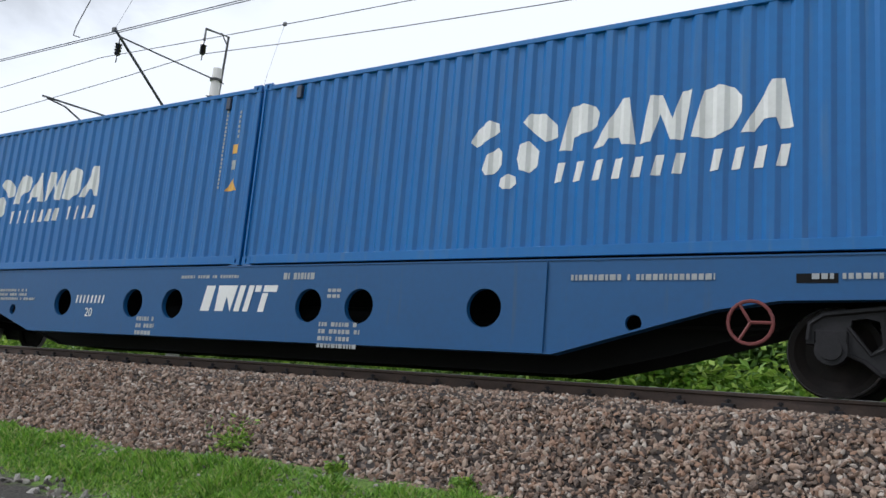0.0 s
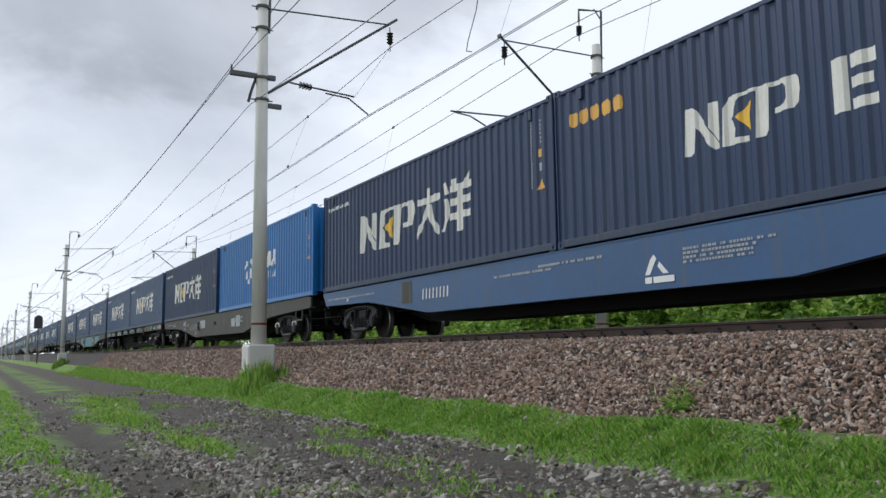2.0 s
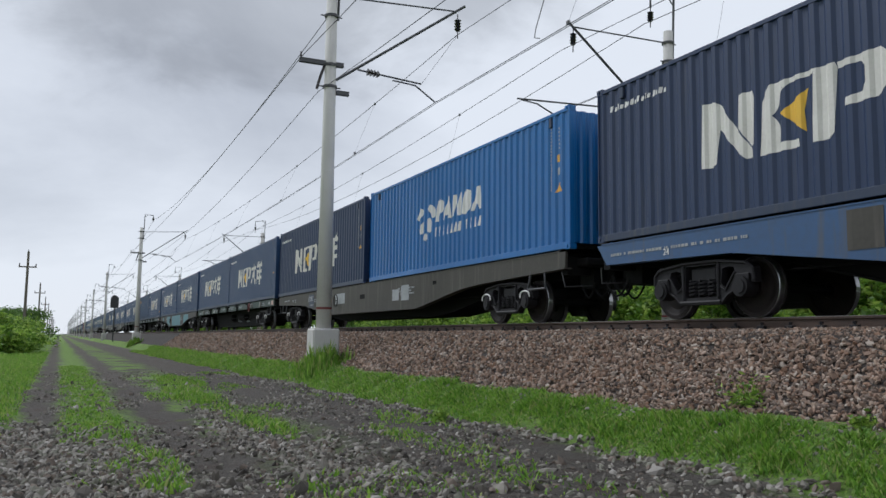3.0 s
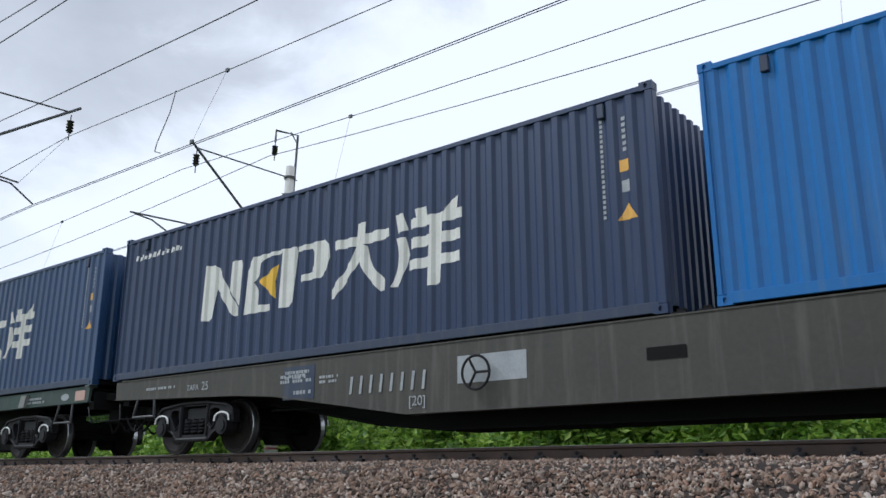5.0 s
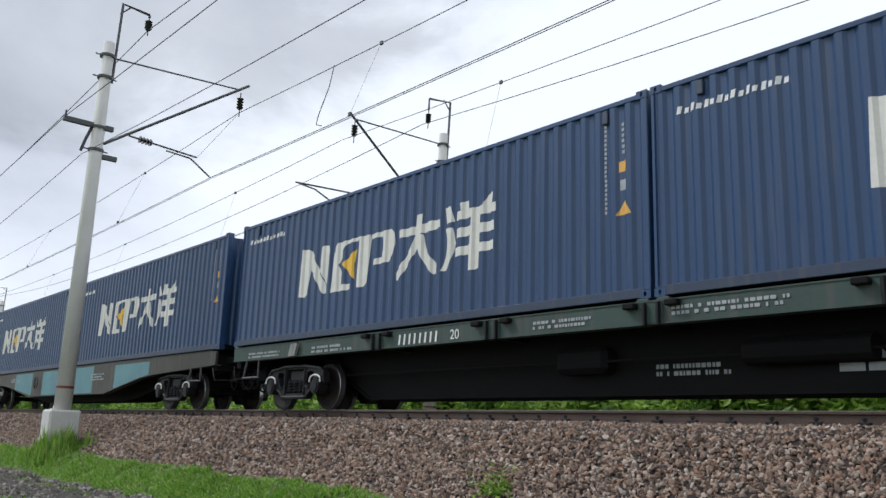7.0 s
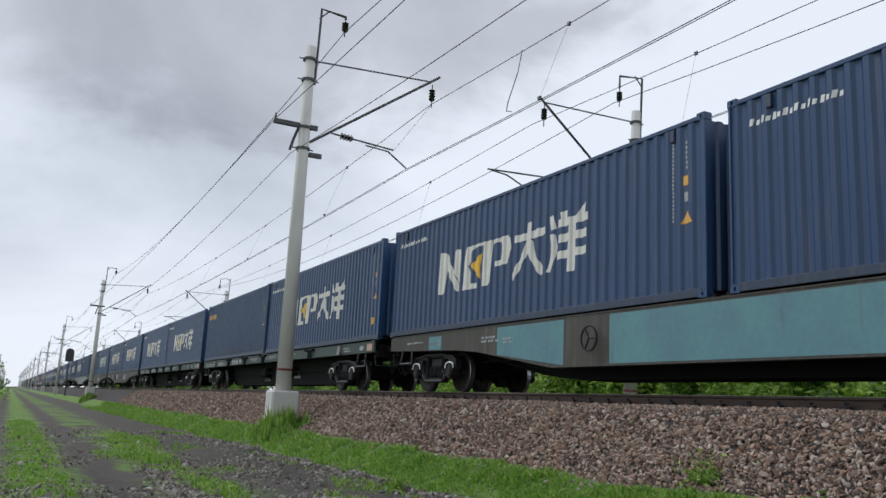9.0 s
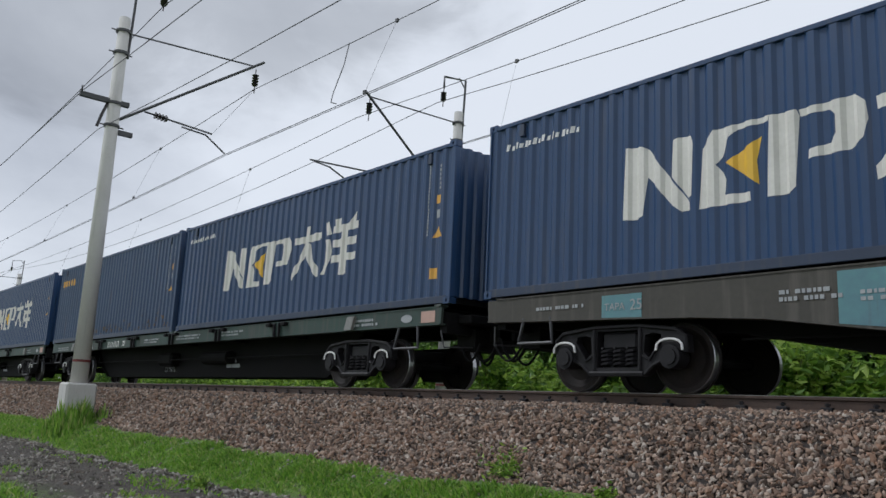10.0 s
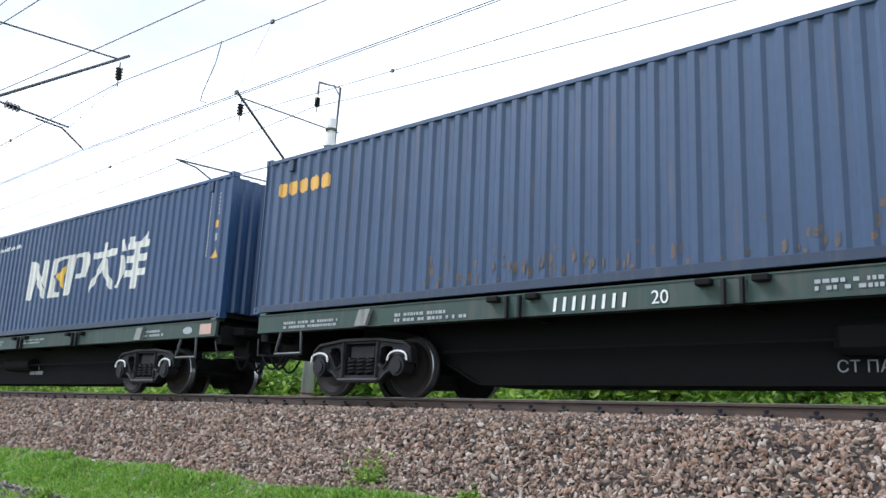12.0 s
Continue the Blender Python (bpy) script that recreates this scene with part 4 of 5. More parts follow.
def slabs(x0, x1, z0, z1, count, lean, fill=0.6, step=0.0):
    """A row of plain slanted bars, one where each letter stands; step lowers every other one."""
    w, h = (x1 - x0) / count, z1 - z0
    return [R(x0 + i * w, z0, x0 + i * w + w * fill, z1 - (step * h if i % 2 else 0), lean * (h - (step * h if i % 2 else 0))) for i in range(count)]


# the large painted mark: three stroke shapes and two brush shapes
MARK_A = [[(2.94, 2.01), (3.22, 1.98), (3.34, 1.91), (3.61, 1.53), (3.75, 1.35), (4.0, 1.03), (4.0, 0.93), (3.86, 0.93), (3.67, 1.08), (3.43, 1.39), (3.31, 1.51), (3.24, 0.96), (3.13, 0.92), (2.89, 0.94)],
          [(3.75, 1.96), (3.84, 1.98), (4.03, 1.96), (4.06, 1.85), (4.03, 1.12), (3.97, 1.10), (3.72, 1.44)]]
MARK_B = [[(4.13, 0.92), (4.19, 1.74), (4.36, 1.96), (4.63, 1.96), (4.56, 1.73), (4.49, 1.57), (4.39, 1.48), (4.49, 1.36), (4.55, 1.24), (4.51, 1.05), (4.88, 1.03), (4.89, 0.91)],
          [(4.63, 1.965), (5.16, 1.975), (5.15, 1.90), (4.71, 1.89), (4.59, 1.81)],
          [(5.16, 1.97), (5.51, 1.96), (5.54, 1.88), (5.48, 0.99), (5.40, 0.92), (5.11, 0.92)]]
MARK_C = [[(5.53, 1.955), (6.0, 1.96), (6.21, 1.97), (6.33, 1.86), (6.35, 1.64), (6.29, 1.43), (6.14, 1.32), (5.63, 1.31), (5.64, 1.42), (5.91, 1.45), (5.98, 1.55), (5.98, 1.78), (5.91, 1.86), (5.55, 1.86)]]
BRUSH_A = [[(6.44, 1.89), (6.96, 1.88), (7.45, 1.91), (7.68, 1.89), (7.69, 1.75), (7.43, 1.72), (6.96, 1.72), (6.45, 1.73)], [(6.97, 2.10), (7.17, 2.09), (7.16, 1.82), (6.95, 1.82)],
           [(6.95, 1.75), (7.13, 1.73), (7.04, 1.48), (6.81, 1.21), (6.51, 0.93), (6.41, 0.91), (6.40, 1.07), (6.65, 1.29), (6.87, 1.52)],
           [(7.10, 1.73), (7.20, 1.68), (7.27, 1.43), (7.43, 1.23), (7.61, 1.07), (7.59, 0.91), (7.50, 0.90), (7.22, 1.16), (7.00, 1.48)]]
BRUSH_B = [[(7.79, 2.08), (7.97, 2.08), (8.06, 1.79), (7.85, 1.77)], [(7.81, 1.70), (8.02, 1.68), (8.10, 1.40), (8.06, 1.25), (7.93, 0.96), (7.87, 0.92), (7.72, 0.93), (7.83, 1.15), (7.89, 1.40)],
           R(8.11, 1.79, 9.12, 1.95), R(8.12, 1.47, 9.09, 1.64), R(8.09, 1.14, 9.08, 1.30), [(8.52, 1.95), (8.76, 1.95), (8.74, 1.39), (8.69, 0.88), (8.64, 0.85), (8.47, 0.85), (8.48, 1.16)],
           [(8.22, 2.09), (8.42, 2.11), (8.46, 1.94), (8.25, 1.94)], [(8.78, 1.94), (8.92, 2.11), (9.06, 2.14), (9.04, 1.96), (8.95, 1.88)]]
WEDGE = [[(4.54, 1.48), (5.04, 1.73), (4.97, 1.43), (4.99, 1.11)]]
URL = slabs(0.42, 2.05, 2.50, 2.61, 16, 0.2, 0.62, 0.3)
SMALL_MARK = [[(3.38 + (x - 3.05) * 0.617, 1.03 + (z - 0.88) * 0.70) for x, z in p] for p in MARK_A + MARK_B + MARK_C]
SMALL_WEDGE = [[(3.38 + (x - 3.05) * 0.617, 1.03 + (z - 0.88) * 0.70) for x, z in p] for p in WEDGE]
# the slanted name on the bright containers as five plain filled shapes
PANEL_NAME = [[(5.40, 1.38), (5.53, 1.96), (5.70, 1.98), (5.85, 1.93), (5.91, 1.84), (5.88, 1.67), (5.79, 1.60), (5.58, 1.55), (5.56, 1.38)],
              [(5.84, 1.38), (6.20, 1.98), (6.30, 1.98), (6.39, 1.38), (6.22, 1.39), (6.17, 1.49), (6.05, 1.49), (5.99, 1.39)],
              [(6.44, 1.38), (6.56, 1.97), (6.70, 1.97), (6.84, 1.65), (6.94, 1.98), (7.06, 1.99), (6.96, 1.38), (6.82, 1.39), (6.68, 1.73), (6.58, 1.39)],
              [(7.06, 1.40), (7.20, 1.96), (7.38, 2.0), (7.54, 1.95), (7.63, 1.83), (7.63, 1.64), (7.52, 1.47), (7.34, 1.37), (7.23, 1.37)],
              [(7.62, 1.39), (7.95, 1.98), (8.08, 1.99), (8.18, 1.40), (8.04, 1.40), (8.0, 1.53), (7.86, 1.53), (7.76, 1.39)]]
SPOTS = [[(4.08, 1.62), (4.16, 1.80), (4.34, 1.91), (4.48, 1.86), (4.50, 1.74), (4.34, 1.63), (4.16, 1.55)],
         [(4.86, 1.82), (4.96, 1.94), (5.18, 1.90), (5.34, 1.74), (5.36, 1.58), (5.20, 1.52), (5.02, 1.66)],
         [(4.78, 1.34), (4.82, 1.52), (4.96, 1.56), (5.12, 1.40), (5.10, 1.22), (4.98, 1.13), (4.84, 1.18)],
         [(4.28, 1.22), (4.34, 1.42), (4.50, 1.52), (4.58, 1.44), (4.58, 1.26), (4.46, 1.16), (4.34, 1.14)],
         [(4.56, 0.98), (4.58, 1.08), (4.68, 1.14), (4.78, 1.10), (4.80, 1.00), (4.72, 0.94), (4.62, 0.93)]]
END_WHITE = []
for k in range(20):
    END_WHITE.append(R(11.40, 2.64 - 0.07 * k, 11.44, 2.685 - 0.07 * k))
for k in range(6):
    END_WHITE.append(R(11.72, 2.60 - 0.085 * k, 11.78, 2.65 - 0.085 * k))
END_WHITE.append(R(11.68, 1.62, 11.80, 1.78))
END_YELLOW = [R(11.66, 1.90, 11.80, 2.06), [(11.61, 1.25), (11.89, 1.25), (11.76, 1.47)]]


def container_meshes(paint):
    """The meshes of one container body, shared by all of its colour."""
    got = {}
    bm = corrugated([(x, skin_y(x)) for x in [-END] + KINKS[1:] + [END]], 0.13, HEIGHT - 0.09)
    got["side_panel"] = mesh_of("side_panel", bm, paint)
    y, pts = -1.12, []
    while y < 1.12:
        pts += [(y, 0.0), (y + 0.09, 0.0), (y + 0.13, 0.045), (y + 0.20, 0.045)]
        y += 0.24
    bm = bmesh.new()
    a = [bm.verts.new((LENGTH / 2 - 0.03 - d, y, 0.14)) for y, d in pts]
    b = [bm.verts.new((LENGTH / 2 - 0.03 - d, y, HEIGHT - 0.10)) for y, d in pts]
    for i in range(len(pts) - 1):
        bm.faces.new((a[i], a[i + 1], b[i + 1], b[i]))
    got["end_panel"] = mesh_of("end_panel", bm, paint)
    bm = bmesh.new()
    xs = [-END + 0.2 * i for i in range(int(2 * END / 0.2) + 1)]
    a = [bm.verts.new((x, -1.17, HEIGHT - 0.035 - 0.02 * (i % 2) - 0.02)) for i, x in enumerate(xs)]
    b = [bm.verts.new((x, 1.17, HEIGHT - 0.035 - 0.02 * (i % 2) - 0.02)) for i, x in enumerate(xs)]
    for i in range(len(xs) - 1):
        bm.faces.new((a[i], a[i + 1], b[i + 1], b[i]))
    got["roof"] = mesh_of("roof", bm, paint)
    bm = bmesh.new()
    box(bm, -END, END, -WIDTH / 2 + 0.004, -WIDTH / 2 + 0.06, 0.015, 0.15, 0.006)
    got["bottom_rail"] = mesh_of("bottom_rail", bm, paint if paint == "brightblue" else "dustrail")
    bm = bmesh.new()
    box(bm, -END, END, -WIDTH / 2 + 0.004, -WIDTH / 2 + 0.06, HEIGHT - 0.11, HEIGHT - 0.035, 0.008)
    got["top_rail"] = mesh_of("top_rail", bm, paint)
    bm = B(LENGTH / 2 - 0.115, LENGTH / 2 - 0.004, -WIDTH / 2 + 0.003, -WIDTH / 2 + 0.13, 0.115, HEIGHT - 0.115, 0.012)
    got["corner_post"] = mesh_of("corner_post", bm, paint)
    bm = bmesh.new()
    plate(bm, [(LENGTH / 2 - 0.18, 0), (LENGTH / 2, 0), (LENGTH / 2, 0.118), (LENGTH / 2 - 0.18, 0.118)], [ring(LENGTH / 2 - 0.09, 0.06, 0.026, 0.036, 10)], -WIDTH / 2, -WIDTH / 2 + 0.02)
    box(bm, LENGTH / 2 - 0.178, LENGTH / 2 - 0.002, -WIDTH / 2 + 0.03, -WIDTH / 2 + 0.16, 0.002, 0.116)
    got["corner_casting"] = mesh_of("corner_casting", bm, paint)
    bm = B(-END, END, -1.15, 1.15, 0.03, 0.13)
    got["floor"] = mesh_of("floor", bm, "black")
    got["lock_rod"] = mesh_of("lock_rod", rod(bmesh.new(), (-LENGTH / 2 + 0.01, 0, 0.12), (-LENGTH / 2 + 0.01, 0, HEIGHT - 0.12), 0.022, n=8), "steel")
    return got


BODIES = {}
VENT = mesh_of("vent", B(-0.05, 0.05, -WIDTH / 2 - 0.01, -WIDTH / 2 + 0.06, HEIGHT - 0.34, HEIGHT - 0.13, 0.01), "dustrail")


def container(paint, label, marks):
    if paint not in BODIES:
        got = container_meshes(paint)
        BODIES[paint] = got
    got = BODIES[paint]
    t = thing("shipping_container", label, "container", "containers on the train")
    turn = pose(0, 0, 0, 0, 0, 180)
    flip_x, flip_y = Matrix.Diagonal((-1, 1, 1, 1)), Matrix.Diagonal((1, -1, 1, 1))
    up = Matrix.Translation((0, 0, HEIGHT - 0.118))

    def add(name, m=None):
        ob = part(name, got[name], paint, t)
        if m is not None:
            ob.matrix_basis = m
        return ob

    for name in ("side_panel", "end_panel", "bottom_rail", "top_rail"):
        add(name)
        add(name, turn)
    add("roof")
    add("floor")
    for m in (Matrix.Identity(4), flip_x, flip_y, turn):
        add("corner_post", m)
        add("corner_casting", m)
        add("corner_casting", up @ m)
    for y in (-0.85, 0.85):
        add("lock_rod", pose(0, y, 0))
    for vx in (-5.3, 5.35):
        ob = part("vent", VENT, "dustrail", t, "small dark air vent")
        ob.matrix_basis = pose(vx, 0, 0)
    for name, mat, shapes in marks:
        tagged(part(name, decal(shapes), mat, t), "painted marking", kind="stuff" if name.endswith("lettering") or name == "rust_patch" else "")
    return t


BLOB = [(0.02, 0.2), (0.2, 0.0), (0.95, 0.02), (1.0, 0.3), (0.98, 0.8), (0.8, 1.0), (0.1, 0.98), (0.0, 0.8)]
ENDS = [("end_lettering", "stencil", END_WHITE), ("warning_square", "orange", END_YELLOW[:1]), ("warning_triangle", "orange", END_YELLOW[1:])]
ORANGE_NAME = [("corner_mark", "orange", [[(0.45 + 0.30 * k + 0.26 * x, 2.22 + 0.27 * z) for x, z in BLOB] for k in range(5)])]
BIG = [("large_mark", "cream", MARK_A), ("large_mark", "cream", MARK_B), ("large_mark", "cream", MARK_C), ("brush_mark", "cream", BRUSH_A), ("brush_mark", "cream", BRUSH_B), ("yellow_wedge", "yellow", WEDGE), ("small_lettering", "white", URL)]
rp = random.Random(17)
RUST_PATCHES = []
for k in range(90):
    a, z = rp.uniform(4.2, 11.9), 0.16 + abs(rp.gauss(0, 0.18))
    w, h = rp.uniform(0.02, 0.08), rp.uniform(0.03, 0.17)
    RUST_PATCHES.append([(a, z), (a + w * 0.6, z - 0.015), (a + w, z + h * 0.3), (a + w * 0.8, z + h), (a + w * 0.4, z + h * 0.75), (a + w * 0.1, z + h * 0.9)])
KINDS = {
    "brightblue": lambda: container("brightblue", "bright blue corrugated container with white spots and slanted marks", ENDS + [
        ("spot_mark", "white", SPOTS), ("large_lettering", "white", PANEL_NAME),
        ("small_lettering", "white", slabs(5.34, 7.10, 0.97, 1.22, 7, 0.2, 0.42) + slabs(7.28, 8.24, 0.97, 1.22, 4, 0.2, 0.42))]),
    "marked": lambda: container("navy", "navy blue corrugated container with large white marks and yellow wedge", ENDS + BIG),
    "marked_dark": lambda: container("graphite", "dark slate corrugated container with large white marks and yellow wedge", ENDS + BIG),
    "marked_square": lambda: container("navy", "navy blue corrugated container with white marks and yellow corner square", ENDS + BIG + [("corner_square", "orange", [R(11.58, 0.48, 11.80, 0.68)])]),
    "cream_marked": lambda: container("graphite", "dark slate corrugated container with cream marks and orange corner mark", ENDS + ORANGE_NAME + [
        ("large_mark", "cream", SMALL_MARK), ("name_lettering", "cream", [R(5.87, 1.08, 6.10, 1.80), R(6.14, 1.62, 6.50, 1.80), R(6.14, 1.08, 6.5, 1.22), R(6.14, 1.36, 6.44, 1.50)] + slabs(6.6, 8.83, 1.06, 1.56, 6, 0.1, 0.66) + [R(8.26, 1.64, 8.40, 1.80)]),
        ("yellow_wedge", "yellow", SMALL_WEDGE), ("small_lettering", "stencil", slabs(7.03, 8.8, 0.74, 0.86, 14, 0.1, 0.55, 0.3)), ("web_lettering", "stencil", slabs(9.32, 11.15, 2.46, 2.57, 15, 0.2, 0.6, 0.3))]),
    "rust_stained": lambda: container("rusty", "weathered navy container with rust stains and an orange corner mark", ENDS + ORANGE_NAME + [("rust_patch", "ruststain", RUST_PATCHES)]),
    "red": lambda: container("red", "oxide red corrugated shipping container", ENDS),
}

# ---- wagons ----
AXLE_R = 0.4785


def wheel_meshes():
    """One wheel, hub to flange, its outer face towards -y, and its worn tread."""
    prof = [(0.09, -0.085), (0.13, -0.085), (0.145, -0.03), (0.30, -0.01), (0.375, -0.045), (0.405, -0.065), (AXLE_R - 0.012, -0.065), (AXLE_R - 0.012, 0.045), (0.50, 0.055), (0.50, 0.075), (0.40, 0.075), (0.38, 0.03), (0.15, 0.03), (0.13, 0.06), (0.09, 0.06)]
    wheel = mesh_of("wheel", lathe(bmesh.new(), prof, (0, 0, 0), 36), "wheel")
    tread = mesh_of("tread", lathe(bmesh.new(), [(AXLE_R - 0.010, -0.064), (AXLE_R, -0.055), (AXLE_R, 0.05)], (0, 0, 0), 36), "tread")
    axle = mesh_of("axle", rod(bmesh.new(), (0, -1.05, 0), (0, 1.05, 0), 0.08, n=12), "black")
    return wheel, tread, axle


WHEEL, TREAD, AXLE = wheel_meshes()
HALF_BASE = 0.925


def side_frame_mesh():
    """Cast side frame of a three-piece bogie, with its windows; at the near side."""
    out = [(-1.17, 0.54), (-1.15, 0.76), (-1.02, 0.86), (-0.72, 0.91), (-0.40, 0.93), (0.40, 0.93), (0.72, 0.91), (1.02, 0.86), (1.15, 0.76), (1.17, 0.54), (1.09, 0.54), (1.09, 0.66),
           (0.77, 0.66), (0.76, 0.42), (0.62, 0.36), (0.48, 0.22), (-0.48, 0.22), (-0.62, 0.36), (-0.76, 0.42), (-0.77, 0.66), (-1.09, 0.66), (-1.09, 0.54)]
    holes = [[(-0.75, 0.70), (-0.56, 0.46), (-0.46, 0.55), (-0.48, 0.78), (-0.60, 0.81), (-0.74, 0.79)],
             [(0.75, 0.70), (0.74, 0.79), (0.60, 0.81), (0.48, 0.78), (0.46, 0.55), (0.56, 0.46)],
             [(-0.36, 0.34), (0.36, 0.34), (0.36, 0.86), (-0.36, 0.86)]]
    bm = plate(bmesh.new(), out, holes, -1.12, -0.98)
    bmesh.ops.remove_doubles(bm, verts=bm.verts, dist=1e-5)
    # cast ribs: top chord, window rims and lower tie
    pipe(bm, [(-1.15, -1.12, 0.58), (-1.13, -1.13, 0.75), (-1.0, -1.14, 0.845), (-0.4, -1.14, 0.915), (0.4, -1.14, 0.915), (1.0, -1.14, 0.845), (1.13, -1.13, 0.75), (1.15, -1.12, 0.58)], 0.03, 6)
    for s in (-1, 1):
        pipe(bm, [(s * 0.80, -1.13, 0.66), (s * 0.78, -1.13, 0.44), (s * 0.62, -1.13, 0.37), (s * 0.47, -1.13, 0.24)], 0.026, 6)
        pipe(bm, [(s * 0.40, -1.13, 0.30), (s * 0.41, -1.13, 0.90)], 0.026, 6)
        pipe(bm, [(s * 0.44, -1.13, 0.50), (s * 0.56, -1.13, 0.44), (s * 0.77, -1.13, 0.72)], 0.02, 6)
    pipe(bm, [(-0.47, -1.14, 0.25), (0.47, -1.14, 0.25)], 0.04, 6)
    box(bm, -0.37, 0.37, -0.96, -0.92, 0.32, 0.88)
    return mesh_of("side_frame", bm, "bogie")


def spring_mesh():
    bm = bmesh.new()
    pts = [(0.085 * math.cos(a * 0.9), -1.05 + 0.085 * math.sin(a * 0.9), 0.35 + 0.0085 * a) for a in range(33)]
    pipe(bm, pts, 0.022, 5)
    return mesh_of("spring", bm, "bogie")


def axle_box_mesh():
    bm = bmesh.new()
    rod(bm, (0, -1.20, AXLE_R), (0, -0.96, AXLE_R), 0.16, n=16)
    rod(bm, (0, -1.225, AXLE_R), (0, -1.19, AXLE_R), 0.11, n=12)
    box(bm, -0.15, 0.15, -1.16, -0.98, 0.56, 0.68, 0.01)
    return mesh_of("axle_box", bm, "bogie")


def paint_arc_mesh():
    pts = []
    for i in range(9):
        a = math.pi * i / 8
        pts.append((0.21 * math.cos(a), -1.20, 0.56 + 0.15 * math.sin(a) ** 0.6))
    return mesh_of("painted_arc", pipe(bmesh.new(), pts, 0.017, 6), "white")


SIDE_FRAME, SPRING, AXLE_BOX, ARC = side_frame_mesh(), spring_mesh(), axle_box_mesh(), paint_arc_mesh()
BOLSTER = mesh_of("bolster", box(B(-0.30, 0.30, -1.07, 1.07, 0.60, 0.84, 0.03), -0.12, 0.12, -0.2, 0.2, 0.84, 1.0), "bogie")
HALF_TURN = pose(0, 0, 0, 0, 0, 180)


def bogie(wagon, cx, arcs):
    """Side frames, springs, boxes, bolster and two wheelsets, as parts of the wagon."""
    sets = []
    for m in (pose(cx, 0, 0), pose(cx, 0, 0) @ HALF_TURN):
        frame_ob = part("bogie_side_frame", SIDE_FRAME, "bogie", wagon)
        frame_ob.matrix_basis = m
        for dx in (-0.22, 0.0, 0.22):
            part("spring", SPRING, "bogie", frame_ob).location = (dx, 0, 0)
        for dx in (-HALF_BASE, HALF_BASE):
            ob = part("axle_box", AXLE_BOX, "bogie", frame_ob)
            ob.location = (dx, 0, 0)
            if arcs:
                ob = part("painted_arc", ARC, "white", frame_ob, "white painted arc over the axle box")
                ob.location = (dx, 0, 0)
    ob = part("bolster", BOLSTER, "bogie", wagon)
    ob.location = (cx, 0, 0)
    for dx in (-HALF_BASE, HALF_BASE):
        ws = part("wheelset", AXLE, "black", wagon)
        ws.location = (cx + dx, 0, AXLE_R)
        for m in (pose(0, -0.8, 0), pose(0, 0.8, 0, 0, 0, 180)):
            part("wheel", WHEEL, "wheel", ws, "rusty steel wheel").matrix_basis = m
            part("tread", TREAD, "tread", ws, "bright worn wheel tread").matrix_basis = m
        sets.append(ws)
    return sets


def sill_outline(kind):
    if kind == "deepblue":
        low = [(12.1, 1.05), (11.6, 1.03), (8.1, 0.97), (7.4, 0.86), (5.5, 0.30)]
        top = 1.45
    elif kind == "blue":
        low = [(11.95, 1.05), (8.7, 1.0), (5.2, 0.55)]
        top = 1.44
    elif kind in ("brown", "teal", "grey"):
        low = [(12.3, 1.09), (8.4, 0.97), (7.4, 0.90), (4.4, 0.48)]
        top = 1.445
    else:
        low = [(12.15, 1.12)]
        top = 1.43
    end = 12.25 if kind == "blue" else low[0][0] + 0.02
    right = [(end, top)] + low
    return right + [(-x, z) for x, z in reversed(right)], top, low


HANDWHEEL = mesh_of("handwheel", pipe(pipe(pipe(pipe(bmesh.new(), [(0.23 * math.cos(a * math.pi / 10), -1.34, 0.23 * math.sin(a * math.pi / 10)) for a in range(21)], 0.02),
                    [(0, -1.34, 0), (0.23, -1.34, 0)], 0.018), [(0, -1.34, 0), (-0.12, -1.34, 0.2)], 0.018), [(0, -1.34, 0), (-0.12, -1.34, -0.2)], 0.018), "redpaint")

DARK_HANDWHEEL = HANDWHEEL.copy()
DARK_HANDWHEEL.materials[0] = M["bogie"]


def flat_marks(wagon, name, mat, shapes, y=-1.226, label=""):
    bm = bmesh.new()
    for order, poly in enumerate(shapes):
        bm.faces.new([bm.verts.new((x, y - 0.0012 * (order % 4), z)) for x, z in poly])
    made = bmesh.ops.extrude_face_region(bm, geom=list(bm.faces))["geom"]
    bmesh.ops.translate(bm, vec=(0, -0.003, 0), verts=[g for g in made if isinstance(g, bmesh.types.BMVert)])
    return tagged(part(name, bm, mat, wagon), label, kind="stuff" if name.endswith("lettering") else "")


def lines(x0, x1, z, count, h=0.05, seed=0):
    """Rows of unreadable stencilled writing as bars."""
    r = random.Random(seed)
    out = []
    for k in range(count):
        x, zz = x0, z - k * h * 1.7
        stop = x1 - r.uniform(0, 0.3) * (x1 - x0)
        while x < stop:
            w = min(r.uniform(0.025, 0.075), stop - x)
            if w > 0.015:
                out.append(R(x, zz, x + w, zz + h))
            x += w + (0.02 if r.random() < 0.8 else 0.08)
    return out


def words(wagon, text, x, z, size, mat="white"):
    cu = bpy.data.curves.new("number_lettering", "FONT")
    cu.body, cu.size, cu.extrude = text, size, 0.002
    cu.materials.append(M[mat])
    ob = new("number_lettering", cu)
    ob.parent = wagon
    ob.matrix_basis = pose(x, -1.23, z, 90, 0, 0)
    return ob


